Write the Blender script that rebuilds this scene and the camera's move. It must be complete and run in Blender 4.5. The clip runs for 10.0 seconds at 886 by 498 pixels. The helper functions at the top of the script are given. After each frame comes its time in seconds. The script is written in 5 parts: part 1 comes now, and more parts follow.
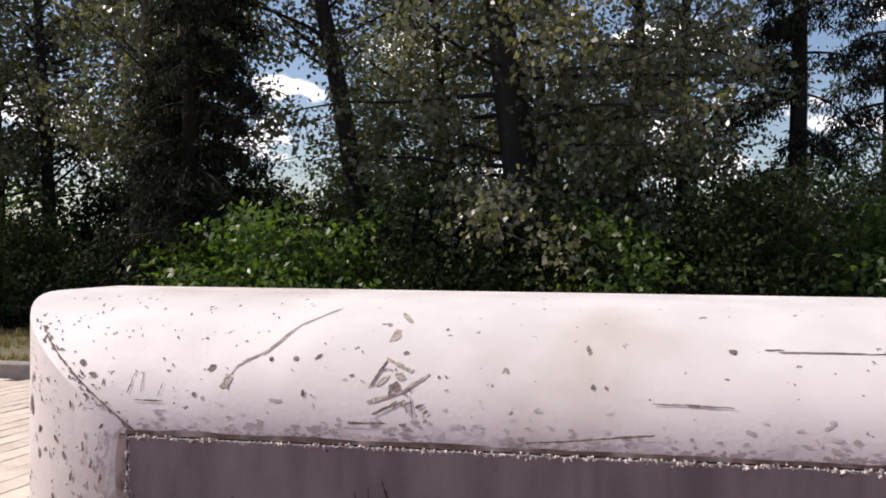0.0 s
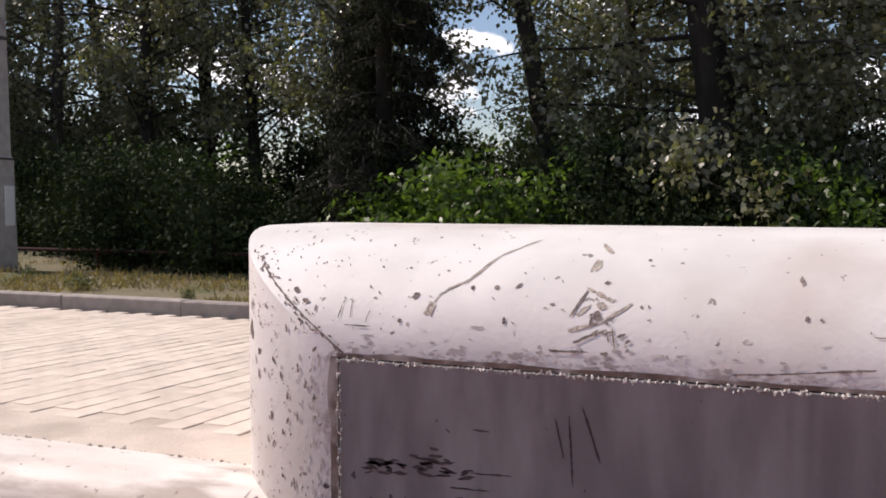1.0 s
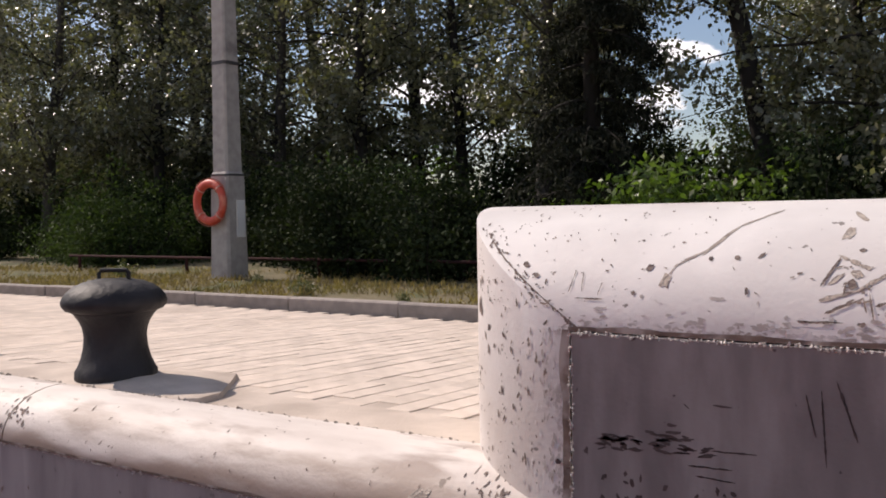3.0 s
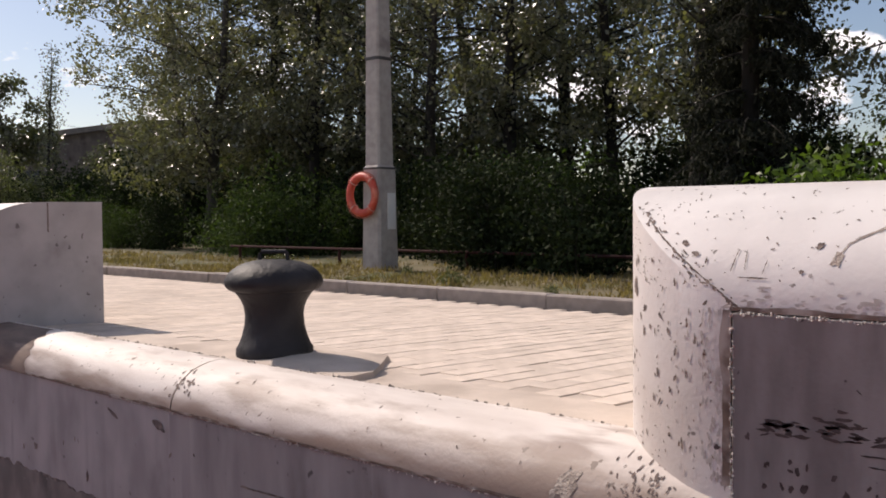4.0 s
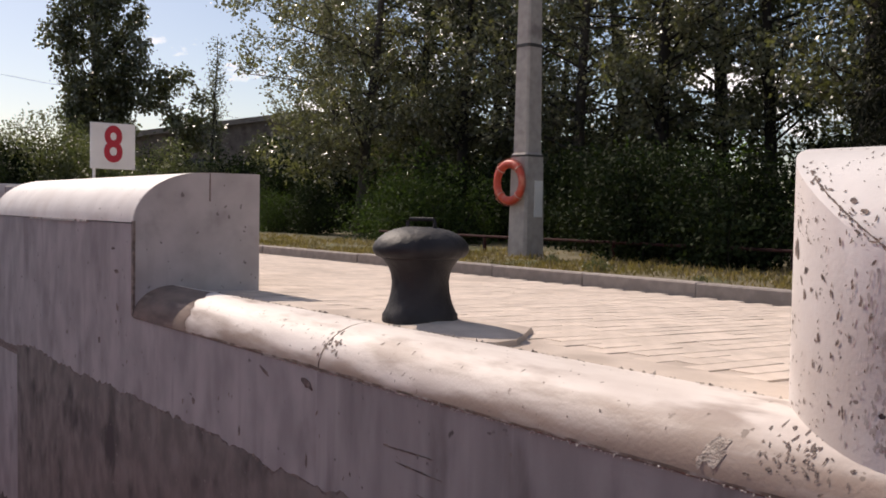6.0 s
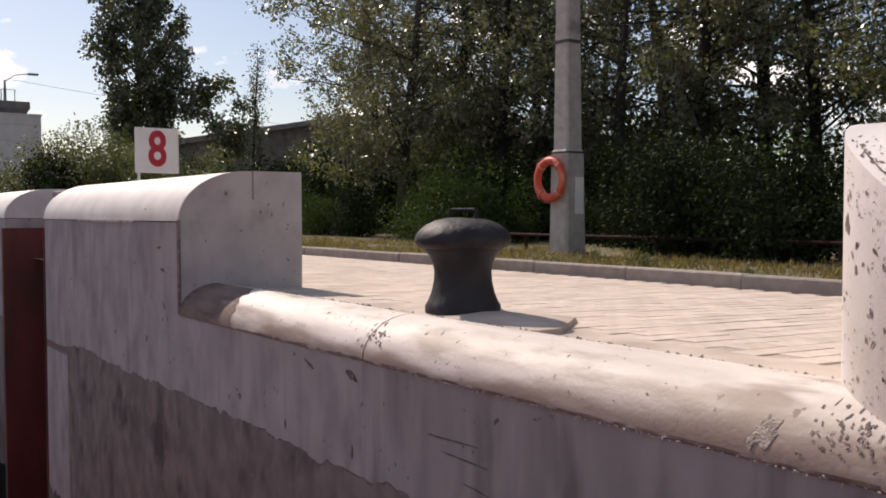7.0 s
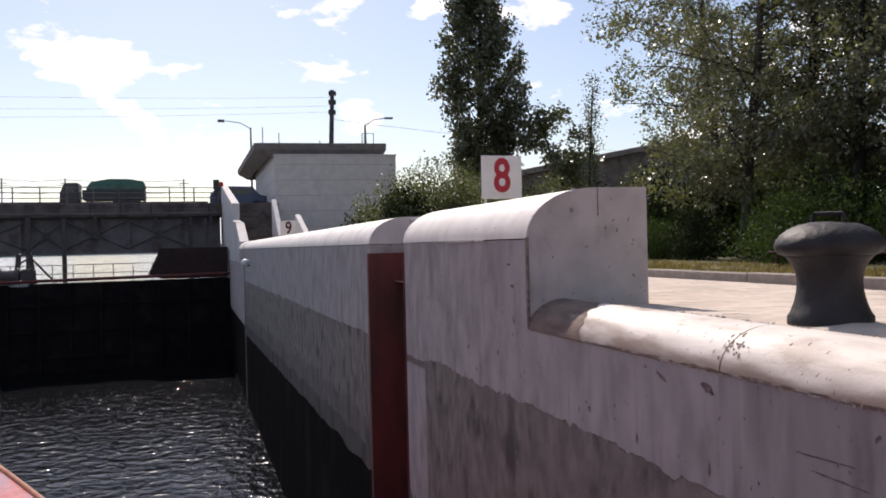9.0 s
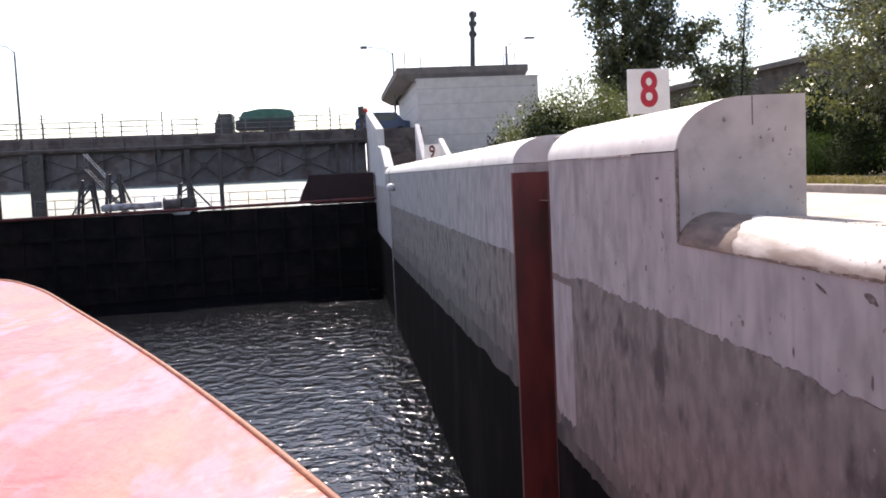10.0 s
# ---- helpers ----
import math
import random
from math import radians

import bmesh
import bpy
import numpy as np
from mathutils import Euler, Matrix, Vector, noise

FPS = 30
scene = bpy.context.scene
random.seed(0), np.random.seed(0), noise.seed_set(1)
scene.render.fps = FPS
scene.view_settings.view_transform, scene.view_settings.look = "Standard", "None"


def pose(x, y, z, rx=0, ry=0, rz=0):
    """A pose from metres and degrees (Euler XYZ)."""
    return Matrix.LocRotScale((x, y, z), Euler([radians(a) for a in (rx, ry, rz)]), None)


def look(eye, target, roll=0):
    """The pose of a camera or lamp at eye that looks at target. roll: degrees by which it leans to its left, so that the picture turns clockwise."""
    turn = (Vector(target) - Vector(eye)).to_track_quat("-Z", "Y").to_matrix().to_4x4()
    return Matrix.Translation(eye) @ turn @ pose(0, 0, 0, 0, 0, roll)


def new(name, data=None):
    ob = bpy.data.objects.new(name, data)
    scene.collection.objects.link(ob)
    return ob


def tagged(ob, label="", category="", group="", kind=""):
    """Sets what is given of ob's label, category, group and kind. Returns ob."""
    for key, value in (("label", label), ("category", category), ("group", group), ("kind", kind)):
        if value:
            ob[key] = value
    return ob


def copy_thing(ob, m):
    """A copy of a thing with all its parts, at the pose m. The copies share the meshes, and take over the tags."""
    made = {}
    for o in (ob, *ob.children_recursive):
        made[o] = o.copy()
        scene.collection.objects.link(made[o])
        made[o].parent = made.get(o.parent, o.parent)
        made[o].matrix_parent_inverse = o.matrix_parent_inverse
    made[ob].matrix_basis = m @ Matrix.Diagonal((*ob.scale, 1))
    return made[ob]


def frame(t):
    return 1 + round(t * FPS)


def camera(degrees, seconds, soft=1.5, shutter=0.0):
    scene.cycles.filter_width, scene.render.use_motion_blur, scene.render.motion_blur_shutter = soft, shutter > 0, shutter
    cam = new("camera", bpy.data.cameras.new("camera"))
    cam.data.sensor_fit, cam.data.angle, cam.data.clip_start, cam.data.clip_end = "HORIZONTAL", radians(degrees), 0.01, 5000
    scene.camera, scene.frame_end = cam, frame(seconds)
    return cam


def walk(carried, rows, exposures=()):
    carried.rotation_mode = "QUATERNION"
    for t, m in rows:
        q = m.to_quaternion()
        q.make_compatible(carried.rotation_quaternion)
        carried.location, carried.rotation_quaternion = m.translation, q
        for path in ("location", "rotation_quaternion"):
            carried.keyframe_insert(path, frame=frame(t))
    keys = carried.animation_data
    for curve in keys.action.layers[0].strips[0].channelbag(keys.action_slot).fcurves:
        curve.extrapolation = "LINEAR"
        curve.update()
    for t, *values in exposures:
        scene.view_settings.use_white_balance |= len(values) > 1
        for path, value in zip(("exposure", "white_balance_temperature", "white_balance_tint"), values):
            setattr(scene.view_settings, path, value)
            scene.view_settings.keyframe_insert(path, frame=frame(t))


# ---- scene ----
cam = camera(50.5, 10.0, soft=1.8)
PATH = [
    (0, (0.387, -2.193, 0.908), (0.019, -0.227, 0.901), 0.4),
    (0.5, (0.368, -2.194, 0.87), (-0.245, -0.291, 0.811), 0.0),
    (1, (0.356, -2.203, 0.847), (-0.392, -0.351, 0.739), -0.0),
    (1.5, (0.348, -2.21, 0.821), (-0.507, -0.406, 0.707), -0.4),
    (2, (0.328, -2.216, 0.797), (-0.62, -0.458, 0.698), -0.4),
    (2.5, (0.301, -2.221, 0.764), (-0.748, -0.52, 0.681), -0.6),
    (3.8, (0.267, -2.236, 0.681), (-1.034, -0.72, 0.613), -0.8),
    (4, (0.26, -2.231, 0.67), (-1.11, -0.776, 0.598), -0.5),
    (4.5, (0.249, -2.238, 0.637), (-1.273, -0.942, 0.566), 0.2),
    (5, (0.247, -2.23, 0.606), (-1.309, -0.975, 0.534), 0.6),
    (6.5, (0.243, -2.227, 0.517), (-1.353, -1.025, 0.433), 0.6),
    (7, (0.239, -2.229, 0.488), (-1.39, -1.071, 0.41), -0.1),
    (7.5, (0.223, -2.24, 0.462), (-1.465, -1.17, 0.385), -0.1),
    (8, (0.193, -2.253, 0.446), (-1.595, -1.36, 0.388), -0.3),
    (8.5, (0.211, -2.279, 0.419), (-1.657, -1.565, 0.404), -0.9),
    (9, (0.197, -2.286, 0.399), (-1.733, -1.763, 0.39), -1.4),
    (9.5, (0.197, -2.296, 0.374), (-1.764, -1.911, 0.314), -1.8),
    (10, (0.203, -2.305, 0.348), (-1.779, -2.087, 0.187), -2.6),
]
EXPOSURES = [(0.0, 0.06, 6850, 18), (2.5, -0.07, 7050, 19), (4.5, -0.15, 7250, 19), (7.5, -0.15, 7300, 19), (9.0, -0.03, 6950, 18), (9.5, 0.14, 6900, 15), (10.0, 0.80, 6900, 18)]
walk(cam, [(t, look(eye, target, roll)) for t, eye, target, roll in PATH], EXPOSURES)

# ---- light ----
SUN_EL, SUN_AZ = 43.0, 0.0      # degrees above the horizon; degrees from -x towards +y
sun_dir = Vector((-math.cos(radians(SUN_EL)) * math.cos(radians(SUN_AZ)),
                  math.cos(radians(SUN_EL)) * math.sin(radians(SUN_AZ)), math.sin(radians(SUN_EL))))
sun_data = bpy.data.lights.new("sun", "SUN")
sun_data.energy, sun_data.angle, sun_data.color = 4.5, radians(0.53), (1.0, 0.95, 0.87)
sun = new("sun", sun_data)
sun.matrix_world = look(sun_dir * 60, (0, 0, 0))

world = bpy.data.worlds.new("sky")
scene.world = world
world.use_nodes = True
wn, wl = world.node_tree.nodes, world.node_tree.links
wn.clear()
w_out = wn.new("ShaderNodeOutputWorld")
w_bg = wn.new("ShaderNodeBackground")
w_sky = wn.new("ShaderNodeTexSky")
w_sky.sky_type, w_sky.sun_disc = "NISHITA", False
w_sky.sun_elevation = radians(SUN_EL)
w_sky.sun_rotation = math.atan2(sun_dir.x, sun_dir.y)
w_sky.dust_density, w_sky.ozone_density = 0.8, 3.0
w_bg.inputs["Strength"].default_value = 0.12
# fair-weather clouds, thicker towards the horizon
w_tc = wn.new("ShaderNodeTexCoord")
w_map = wn.new("ShaderNodeMapping")
w_map.inputs["Scale"].default_value = (1.0, 1.0, 2.2)
w_noise = wn.new("ShaderNodeTexNoise")
w_noise.inputs["Scale"].default_value = 9.0
w_noise.inputs["Detail"].default_value = 7.0
w_noise.inputs["Roughness"].default_value = 0.52
w_ramp = wn.new("ShaderNodeValToRGB")
w_ramp.color_ramp.elements[0].position, w_ramp.color_ramp.elements[1].position = 0.565, 0.615
w_mix = wn.new("ShaderNodeMix")
w_mix.data_type = "RGBA"
w_mix.inputs["B"].default_value = (10.5, 10.8, 11.4, 1)
wl.new(w_tc.outputs["Generated"], w_map.inputs["Vector"])
wl.new(w_map.outputs["Vector"], w_noise.inputs["Vector"])
wl.new(w_noise.outputs["Fac"], w_ramp.inputs["Fac"])
wl.new(w_ramp.outputs["Color"], w_mix.inputs["Factor"])
wl.new(w_sky.outputs["Color"], w_mix.inputs["A"])
wl.new(w_mix.outputs["Result"], w_bg.inputs["Color"])
wl.new(w_bg.outputs["Background"], w_out.inputs["Surface"])


# ---- materials ----
def material(name, c1, c2=None, rough=0.8, scale=6.0, detail=8.0, c3=None, scale3=1.0, cut3=(0.5, 0.65), bump=0.0,
             bump_scale=60.0, metal=0.0, spec=0.5, stretch=(1, 1, 1), islands=0.0, random_obj=0.0, specks=None, drips=None, run=None):
    """Base colour from two noises (grain c1-c2, stains c3), relief, optional specks (colour, scale, cut) and piece-wise variation."""
    m = bpy.data.materials.new(name)
    m.use_nodes = True
    n, l = m.node_tree.nodes, m.node_tree.links
    bsdf = n["Principled BSDF"]
    bsdf.inputs["Roughness"].default_value = rough
    bsdf.inputs["Metallic"].default_value = metal
    bsdf.inputs["Specular IOR Level"].default_value = spec
    tc = n.new("ShaderNodeTexCoord")
    mp = n.new("ShaderNodeMapping")
    mp.inputs["Scale"].default_value = stretch
    l.new(tc.outputs["Object"], mp.inputs["Vector"])

    def noise_node(s, d=detail, plain=False):
        t = n.new("ShaderNodeTexNoise")
        t.inputs["Scale"].default_value, t.inputs["Detail"].default_value = s, d
        l.new((tc.outputs["Object"] if plain else mp.outputs["Vector"]), t.inputs["Vector"])
        return t.outputs["Fac"]

    def ramp(src, a, b):
        r = n.new("ShaderNodeMapRange")
        r.inputs["From Min"].default_value, r.inputs["From Max"].default_value = a, b
        r.interpolation_type = "SMOOTHSTEP"
        l.new(src, r.inputs["Value"])
        return r.outputs["Result"]

    def blend(fac, a, b, mode="MIX"):
        x = n.new("ShaderNodeMix")
        x.data_type, x.blend_type = "RGBA", mode
        for sock, v in (("Factor", fac), ("A", a), ("B", b)):
            if isinstance(v, (tuple, float, int)):
                x.inputs[sock].default_value = (*v, 1) if isinstance(v, tuple) else v
            else:
                l.new(v, x.inputs[sock])
        return x.outputs["Result"]

    col = blend(ramp(noise_node(scale), 0.3, 0.7), c1, c2 or c1)
    if c3:
        col = blend(ramp(noise_node(scale3, 6.0), *cut3), col, c3)
    if drips:
        colour, s, a, b = drips
        mp2 = n.new("ShaderNodeMapping")
        mp2.inputs["Scale"].default_value = (1.0, 1.0, 0.07)
        l.new(tc.outputs["Object"], mp2.inputs["Vector"])
        t = n.new("ShaderNodeTexNoise")
        t.inputs["Scale"].default_value, t.inputs["Detail"].default_value = s, 5.0
        l.new(mp2.outputs["Vector"], t.inputs["Vector"])
        gate_mask = n.new("ShaderNodeMath")
        gate_mask.operation = "MULTIPLY"
        l.new(ramp(t.outputs["Fac"], a, b), gate_mask.inputs[0])
        l.new(ramp(noise_node(1.1, 4.0, True), 0.42, 0.66), gate_mask.inputs[1])
        col = blend(gate_mask.outputs["Value"], col, colour)
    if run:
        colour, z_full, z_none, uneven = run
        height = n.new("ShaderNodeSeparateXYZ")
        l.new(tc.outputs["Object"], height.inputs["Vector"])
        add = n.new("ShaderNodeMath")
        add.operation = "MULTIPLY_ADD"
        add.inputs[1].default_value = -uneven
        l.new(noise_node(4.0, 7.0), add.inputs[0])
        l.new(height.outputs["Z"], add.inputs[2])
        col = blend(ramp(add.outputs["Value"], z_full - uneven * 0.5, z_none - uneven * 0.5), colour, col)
    if specks:
        colour, s, a, b = specks
        col = blend(ramp(noise_node(s, 3.0, True), a, b), col, colour)
    if islands or random_obj:
        src = n.new("ShaderNodeNewGeometry").outputs["Random Per Island"] if islands else n.new("ShaderNodeObjectInfo").outputs["Random"]
        k = islands or random_obj
        r = n.new("ShaderNodeMapRange")
        r.inputs["To Min"].default_value, r.inputs["To Max"].default_value = 1 - k, 1 + k
        l.new(src, r.inputs["Value"])
        col = blend(1.0, col, r.outputs["Result"], "MULTIPLY")
    l.new(col, bsdf.inputs["Base Color"])
    if bump:
        b = n.new("ShaderNodeBump")
        b.inputs["Strength"].default_value, b.inputs["Distance"].default_value = bump, 0.01
        l.new(noise_node(bump_scale, 6.0, True), b.inputs["Height"])
        l.new(b.outputs["Normal"], bsdf.inputs["Normal"])
    return m


def leaf_material(name, c1, c2, gloss=0.45, through_light=0.35, shine=0.5):
    m = material(name, c1, c2, rough=gloss, scale=0.9, islands=0.45, spec=shine)
    n, l = m.node_tree.nodes, m.node_tree.links
    bsdf, out = n["Principled BSDF"], n["Material Output"]
    tr = n.new("ShaderNodeBsdfTranslucent")
    tint = n.new("ShaderNodeMix")
    tint.data_type, tint.blend_type = "RGBA", "MULTIPLY"
    tint.inputs["Factor"].default_value = 1.0
    tint.inputs["B"].default_value = (1.3, 1.5, 0.6, 1)
    l.new(bsdf.inputs["Base Color"].links[0].from_socket, tint.inputs["A"])
    l.new(tint.outputs["Result"], tr.inputs["Color"])
    mix = n.new("ShaderNodeMixShader")
    mix.inputs["Fac"].default_value = through_light
    l.new(bsdf.outputs["BSDF"], mix.inputs[1])
    l.new(tr.outputs["BSDF"], mix.inputs[2])
    l.new(mix.outputs["Shader"], out.inputs["Surface"])
    return m


M = {}
M["white_paint"] = material("white_painted_concrete", (0.77, 0.73, 0.70), (0.66, 0.62, 0.595), 0.62, 3.5, c3=(0.55, 0.48, 0.43), scale3=1.4,
                            cut3=(0.52, 0.8), bump=0.10, bump_scale=70, specks=((0.25, 0.22, 0.2), 30.0, 0.69, 0.72))
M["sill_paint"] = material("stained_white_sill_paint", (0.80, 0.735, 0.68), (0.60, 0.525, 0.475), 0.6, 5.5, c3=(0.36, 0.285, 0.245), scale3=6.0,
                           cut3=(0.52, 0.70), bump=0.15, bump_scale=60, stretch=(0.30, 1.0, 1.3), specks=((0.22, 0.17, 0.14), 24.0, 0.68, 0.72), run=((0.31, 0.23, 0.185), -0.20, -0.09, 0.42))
M["chip"] = material("exposed_concrete_chip", (0.30, 0.235, 0.20), (0.13, 0.10, 0.09), 0.95, 30, bump=0.8, bump_scale=120)
M["chip_light"] = material("worn_grey_chip", (0.50, 0.43, 0.37), (0.32, 0.265, 0.225), 0.95, 30, bump=0.8, bump_scale=120)
M["wall"] = material("grey_painted_concrete_wall", (0.48, 0.438, 0.424), (0.34, 0.305, 0.296), 0.85, 4.0, c3=(0.25, 0.22, 0.212), scale3=2.6,
                     cut3=(0.51, 0.78), bump=0.12, bump_scale=40, stretch=(1.0, 1.0, 0.55), drips=((0.27, 0.235, 0.225), 7.0, 0.52, 0.76), specks=((0.17, 0.145, 0.14), 13.0, 0.66, 0.74))
M["wall_stained"] = material("stained_grey_concrete_wall", (0.40, 0.362, 0.35), (0.29, 0.26, 0.252), 0.88, 3.4, c3=(0.19, 0.166, 0.16), scale3=3.0,
                             cut3=(0.46, 0.70), bump=0.12, bump_scale=40, stretch=(1.2, 1.0, 0.35), drips=((0.50, 0.46, 0.445), 6.0, 0.54, 0.74), specks=((0.13, 0.11, 0.105), 14.0, 0.66, 0.73))
M["end_paint"] = material("smooth_pale_grey_paint", (0.49, 0.452, 0.445), (0.38, 0.346, 0.338), 0.8, 3.2, c3=(0.27, 0.236, 0.228), scale3=2.6, cut3=(0.54, 0.74), bump=0.10, bump_scale=40, drips=((0.27, 0.238, 0.23), 8.0, 0.54, 0.74), specks=((0.18, 0.155, 0.15), 16.0, 0.68, 0.73))
M["panel"] = material("dirty_grey_concrete_panel", (0.33, 0.297, 0.285), (0.21, 0.186, 0.178), 0.9, 6.0, c3=(0.14, 0.115, 0.115), scale3=1.9,
                      cut3=(0.56, 0.74), bump=0.12, bump_scale=60, stretch=(1.3, 1.0, 0.4), drips=((0.17, 0.145, 0.14), 6.0, 0.42, 0.62), specks=((0.10, 0.08, 0.08), 30.0, 0.70, 0.74))
M["old_pour"] = material("rough_brown_grey_concrete", (0.28, 0.242, 0.215), (0.18, 0.155, 0.138), 0.92, 6.0, c3=(0.09, 0.076, 0.07), scale3=3.2,
                         cut3=(0.50, 0.70), bump=0.12, bump_scale=14, stretch=(1.0, 1.0, 0.7), drips=((0.14, 0.12, 0.115), 3.0, 0.50, 0.70), specks=((0.34, 0.30, 0.27), 18.0, 0.66, 0.76))
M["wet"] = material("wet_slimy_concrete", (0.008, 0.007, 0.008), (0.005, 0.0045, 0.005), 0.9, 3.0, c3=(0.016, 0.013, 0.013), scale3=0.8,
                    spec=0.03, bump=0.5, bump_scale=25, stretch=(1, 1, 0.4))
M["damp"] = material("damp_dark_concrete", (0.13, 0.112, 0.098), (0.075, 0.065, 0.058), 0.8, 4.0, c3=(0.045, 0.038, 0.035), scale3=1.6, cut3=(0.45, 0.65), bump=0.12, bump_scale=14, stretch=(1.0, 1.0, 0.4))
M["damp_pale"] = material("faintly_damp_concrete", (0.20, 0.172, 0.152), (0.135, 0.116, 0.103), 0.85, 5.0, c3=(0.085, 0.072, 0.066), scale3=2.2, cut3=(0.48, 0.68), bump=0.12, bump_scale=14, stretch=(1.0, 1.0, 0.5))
M["red_steel"] = material("red_painted_steel", (0.18, 0.042, 0.036), (0.11, 0.03, 0.027), 0.6, 4.0, c3=(0.07, 0.032, 0.026), scale3=2.0,
                          bump=0.2, bump_scale=30, stretch=(1, 1, 0.3))
M["grit"] = material("rough_pale_grit", (0.78, 0.73, 0.68), (0.50, 0.45, 0.42), 0.95, 60.0, bump=0.8, bump_scale=150)
M["paving"] = material("pale_concrete_paving", (0.72, 0.61, 0.52), (0.62, 0.52, 0.44), 0.9, 10.0, c3=(0.52, 0.43, 0.36), scale3=1.2,
                       cut3=(0.5, 0.8), bump=0.5, bump_scale=70, random_obj=0.10)
M["paving_bed"] = material("dark_paving_joint", (0.33, 0.28, 0.23), (0.42, 0.35, 0.29), 0.95, 14.0, bump=0.4)
M["apron"] = material("pale_smoothed_concrete", (0.66, 0.56, 0.48), (0.56, 0.47, 0.40), 0.9, 5.0, c3=(0.46, 0.38, 0.32), scale3=1.5, bump=0.5, bump_scale=60)
M["kerb"] = material("grey_kerb_concrete", (0.36, 0.31, 0.28), (0.27, 0.235, 0.215), 0.92, 8.0, bump=0.5, bump_scale=60, random_obj=0.1)
M["iron"] = material("black_painted_cast_iron", (0.014, 0.013, 0.015), (0.026, 0.024, 0.026), 0.6, 7.0, c3=(0.06, 0.056, 0.06), scale3=3.0,
                     cut3=(0.58, 0.78), bump=0.7, bump_scale=24, spec=0.35)
M["grass_soil"] = material("dry_grass_soil", (0.13, 0.115, 0.06), (0.19, 0.155, 0.09), 0.95, 9.0, c3=(0.075, 0.085, 0.03), scale3=0.9, bump=0.8, bump_scale=30)
M["post"] = material("pale_concrete_lamp_post", (0.45, 0.41, 0.38), (0.36, 0.32, 0.30), 0.9, 8.0, c3=(0.25, 0.22, 0.21), scale3=2.5, cut3=(0.58, 0.75),
                     bump=0.4, bump_scale=50)
M["dark_metal"] = material("dark_weathered_metal", (0.045, 0.042, 0.042), (0.08, 0.07, 0.066), 0.6, 6.0, bump=0.2)
M["ring"] = material("orange_red_lifebuoy_foam", (0.62, 0.075, 0.04), (0.52, 0.055, 0.03), 0.5, 9.0, c3=(0.70, 0.20, 0.13), scale3=4.0, bump=0.15)
M["white"] = material("white_enamel", (0.80, 0.79, 0.78), (0.72, 0.71, 0.70), 0.45, 3.0, c3=(0.62, 0.60, 0.58), scale3=3.0, cut3=(0.6, 0.8))
M["rope"] = material("faded_red_rope", (0.42, 0.16, 0.12), (0.32, 0.11, 0.08), 0.9, 20.0)
M["strap"] = material("faded_pink_strap", (0.66, 0.36, 0.30), (0.54, 0.24, 0.19), 0.8, 20.0)
M["red_digit"] = material("red_sign_paint", (0.46, 0.025, 0.045), (0.40, 0.02, 0.04), 0.5, 5.0)
M["dark_digit"] = material("dark_red_sign_paint", (0.12, 0.02, 0.03), (0.10, 0.02, 0.03), 0.5, 5.0)
M["bark"] = material("dark_rough_bark", (0.030, 0.024, 0.020), (0.016, 0.013, 0.011), 0.95, 5.0, bump=1.0, bump_scale=18, stretch=(1, 1, 0.2))
M["bark_grey"] = material("grey_poplar_bark", (0.085, 0.072, 0.063), (0.045, 0.038, 0.033), 0.95, 5.0, bump=1.0, bump_scale=18, stretch=(1, 1, 0.2))
M["leaf_poplar"] = leaf_material("glossy_poplar_leaf", (0.125, 0.124, 0.076), (0.19, 0.182, 0.115), 0.34, 0.28, 0.85)
M["leaf_dark"] = leaf_material("dark_green_leaf", (0.064, 0.070, 0.038), (0.10, 0.106, 0.056), 0.38, 0.24, 0.8)
M["leaf_bright"] = leaf_material("fresh_green_leaf", (0.066, 0.110, 0.024), (0.11, 0.165, 0.040), 0.40, 0.42)
M["leaf_mid"] = leaf_material("mid_green_leaf", (0.036, 0.058, 0.018), (0.056, 0.084, 0.026), 0.75, 0.25, 0.2)
M["leaf_olive"] = leaf_material("olive_green_leaf", (0.090, 0.100, 0.045), (0.135, 0.142, 0.066), 0.5, 0.28)
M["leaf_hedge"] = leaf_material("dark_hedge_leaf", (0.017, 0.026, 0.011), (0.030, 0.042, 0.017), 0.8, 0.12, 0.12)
M["old_red"] = material("faded_dark_red_pipe", (0.050, 0.010, 0.010), (0.034, 0.010, 0.009), 0.95, 5.0)
M["housing"] = material("sooty_dark_red_steel", (0.035, 0.014, 0.013), (0.022, 0.010, 0.010), 0.8, 3.0, bump=0.2)
M["needle"] = leaf_material("dark_spruce_needle", (0.020, 0.022, 0.016), (0.036, 0.038, 0.028), 0.85, 0.06, 0.08)
M["grass"] = leaf_material("dry_green_grass", (0.15, 0.118, 0.052), (0.27, 0.19, 0.10), 0.6, 0.3)
M["bridge_steel"] = material("grey_bridge_steel", (0.19, 0.175, 0.18), (0.14, 0.128, 0.132), 0.7, 2.0, c3=(0.11, 0.085, 0.08), scale3=0.8, bump=0.1)
M["bridge_conc"] = material("weathered_bridge_concrete", (0.17, 0.14, 0.128), (0.105, 0.086, 0.08), 0.9, 1.5, c3=(0.08, 0.062, 0.058), scale3=0.9, bump=0.2)
M["gate"] = material("black_wet_gate_steel", (0.008, 0.007, 0.008), (0.014, 0.012, 0.013), 0.85, 1.5, c3=(0.02, 0.014, 0.014), scale3=0.7, spec=0.1, bump=0.3, bump_scale=10)
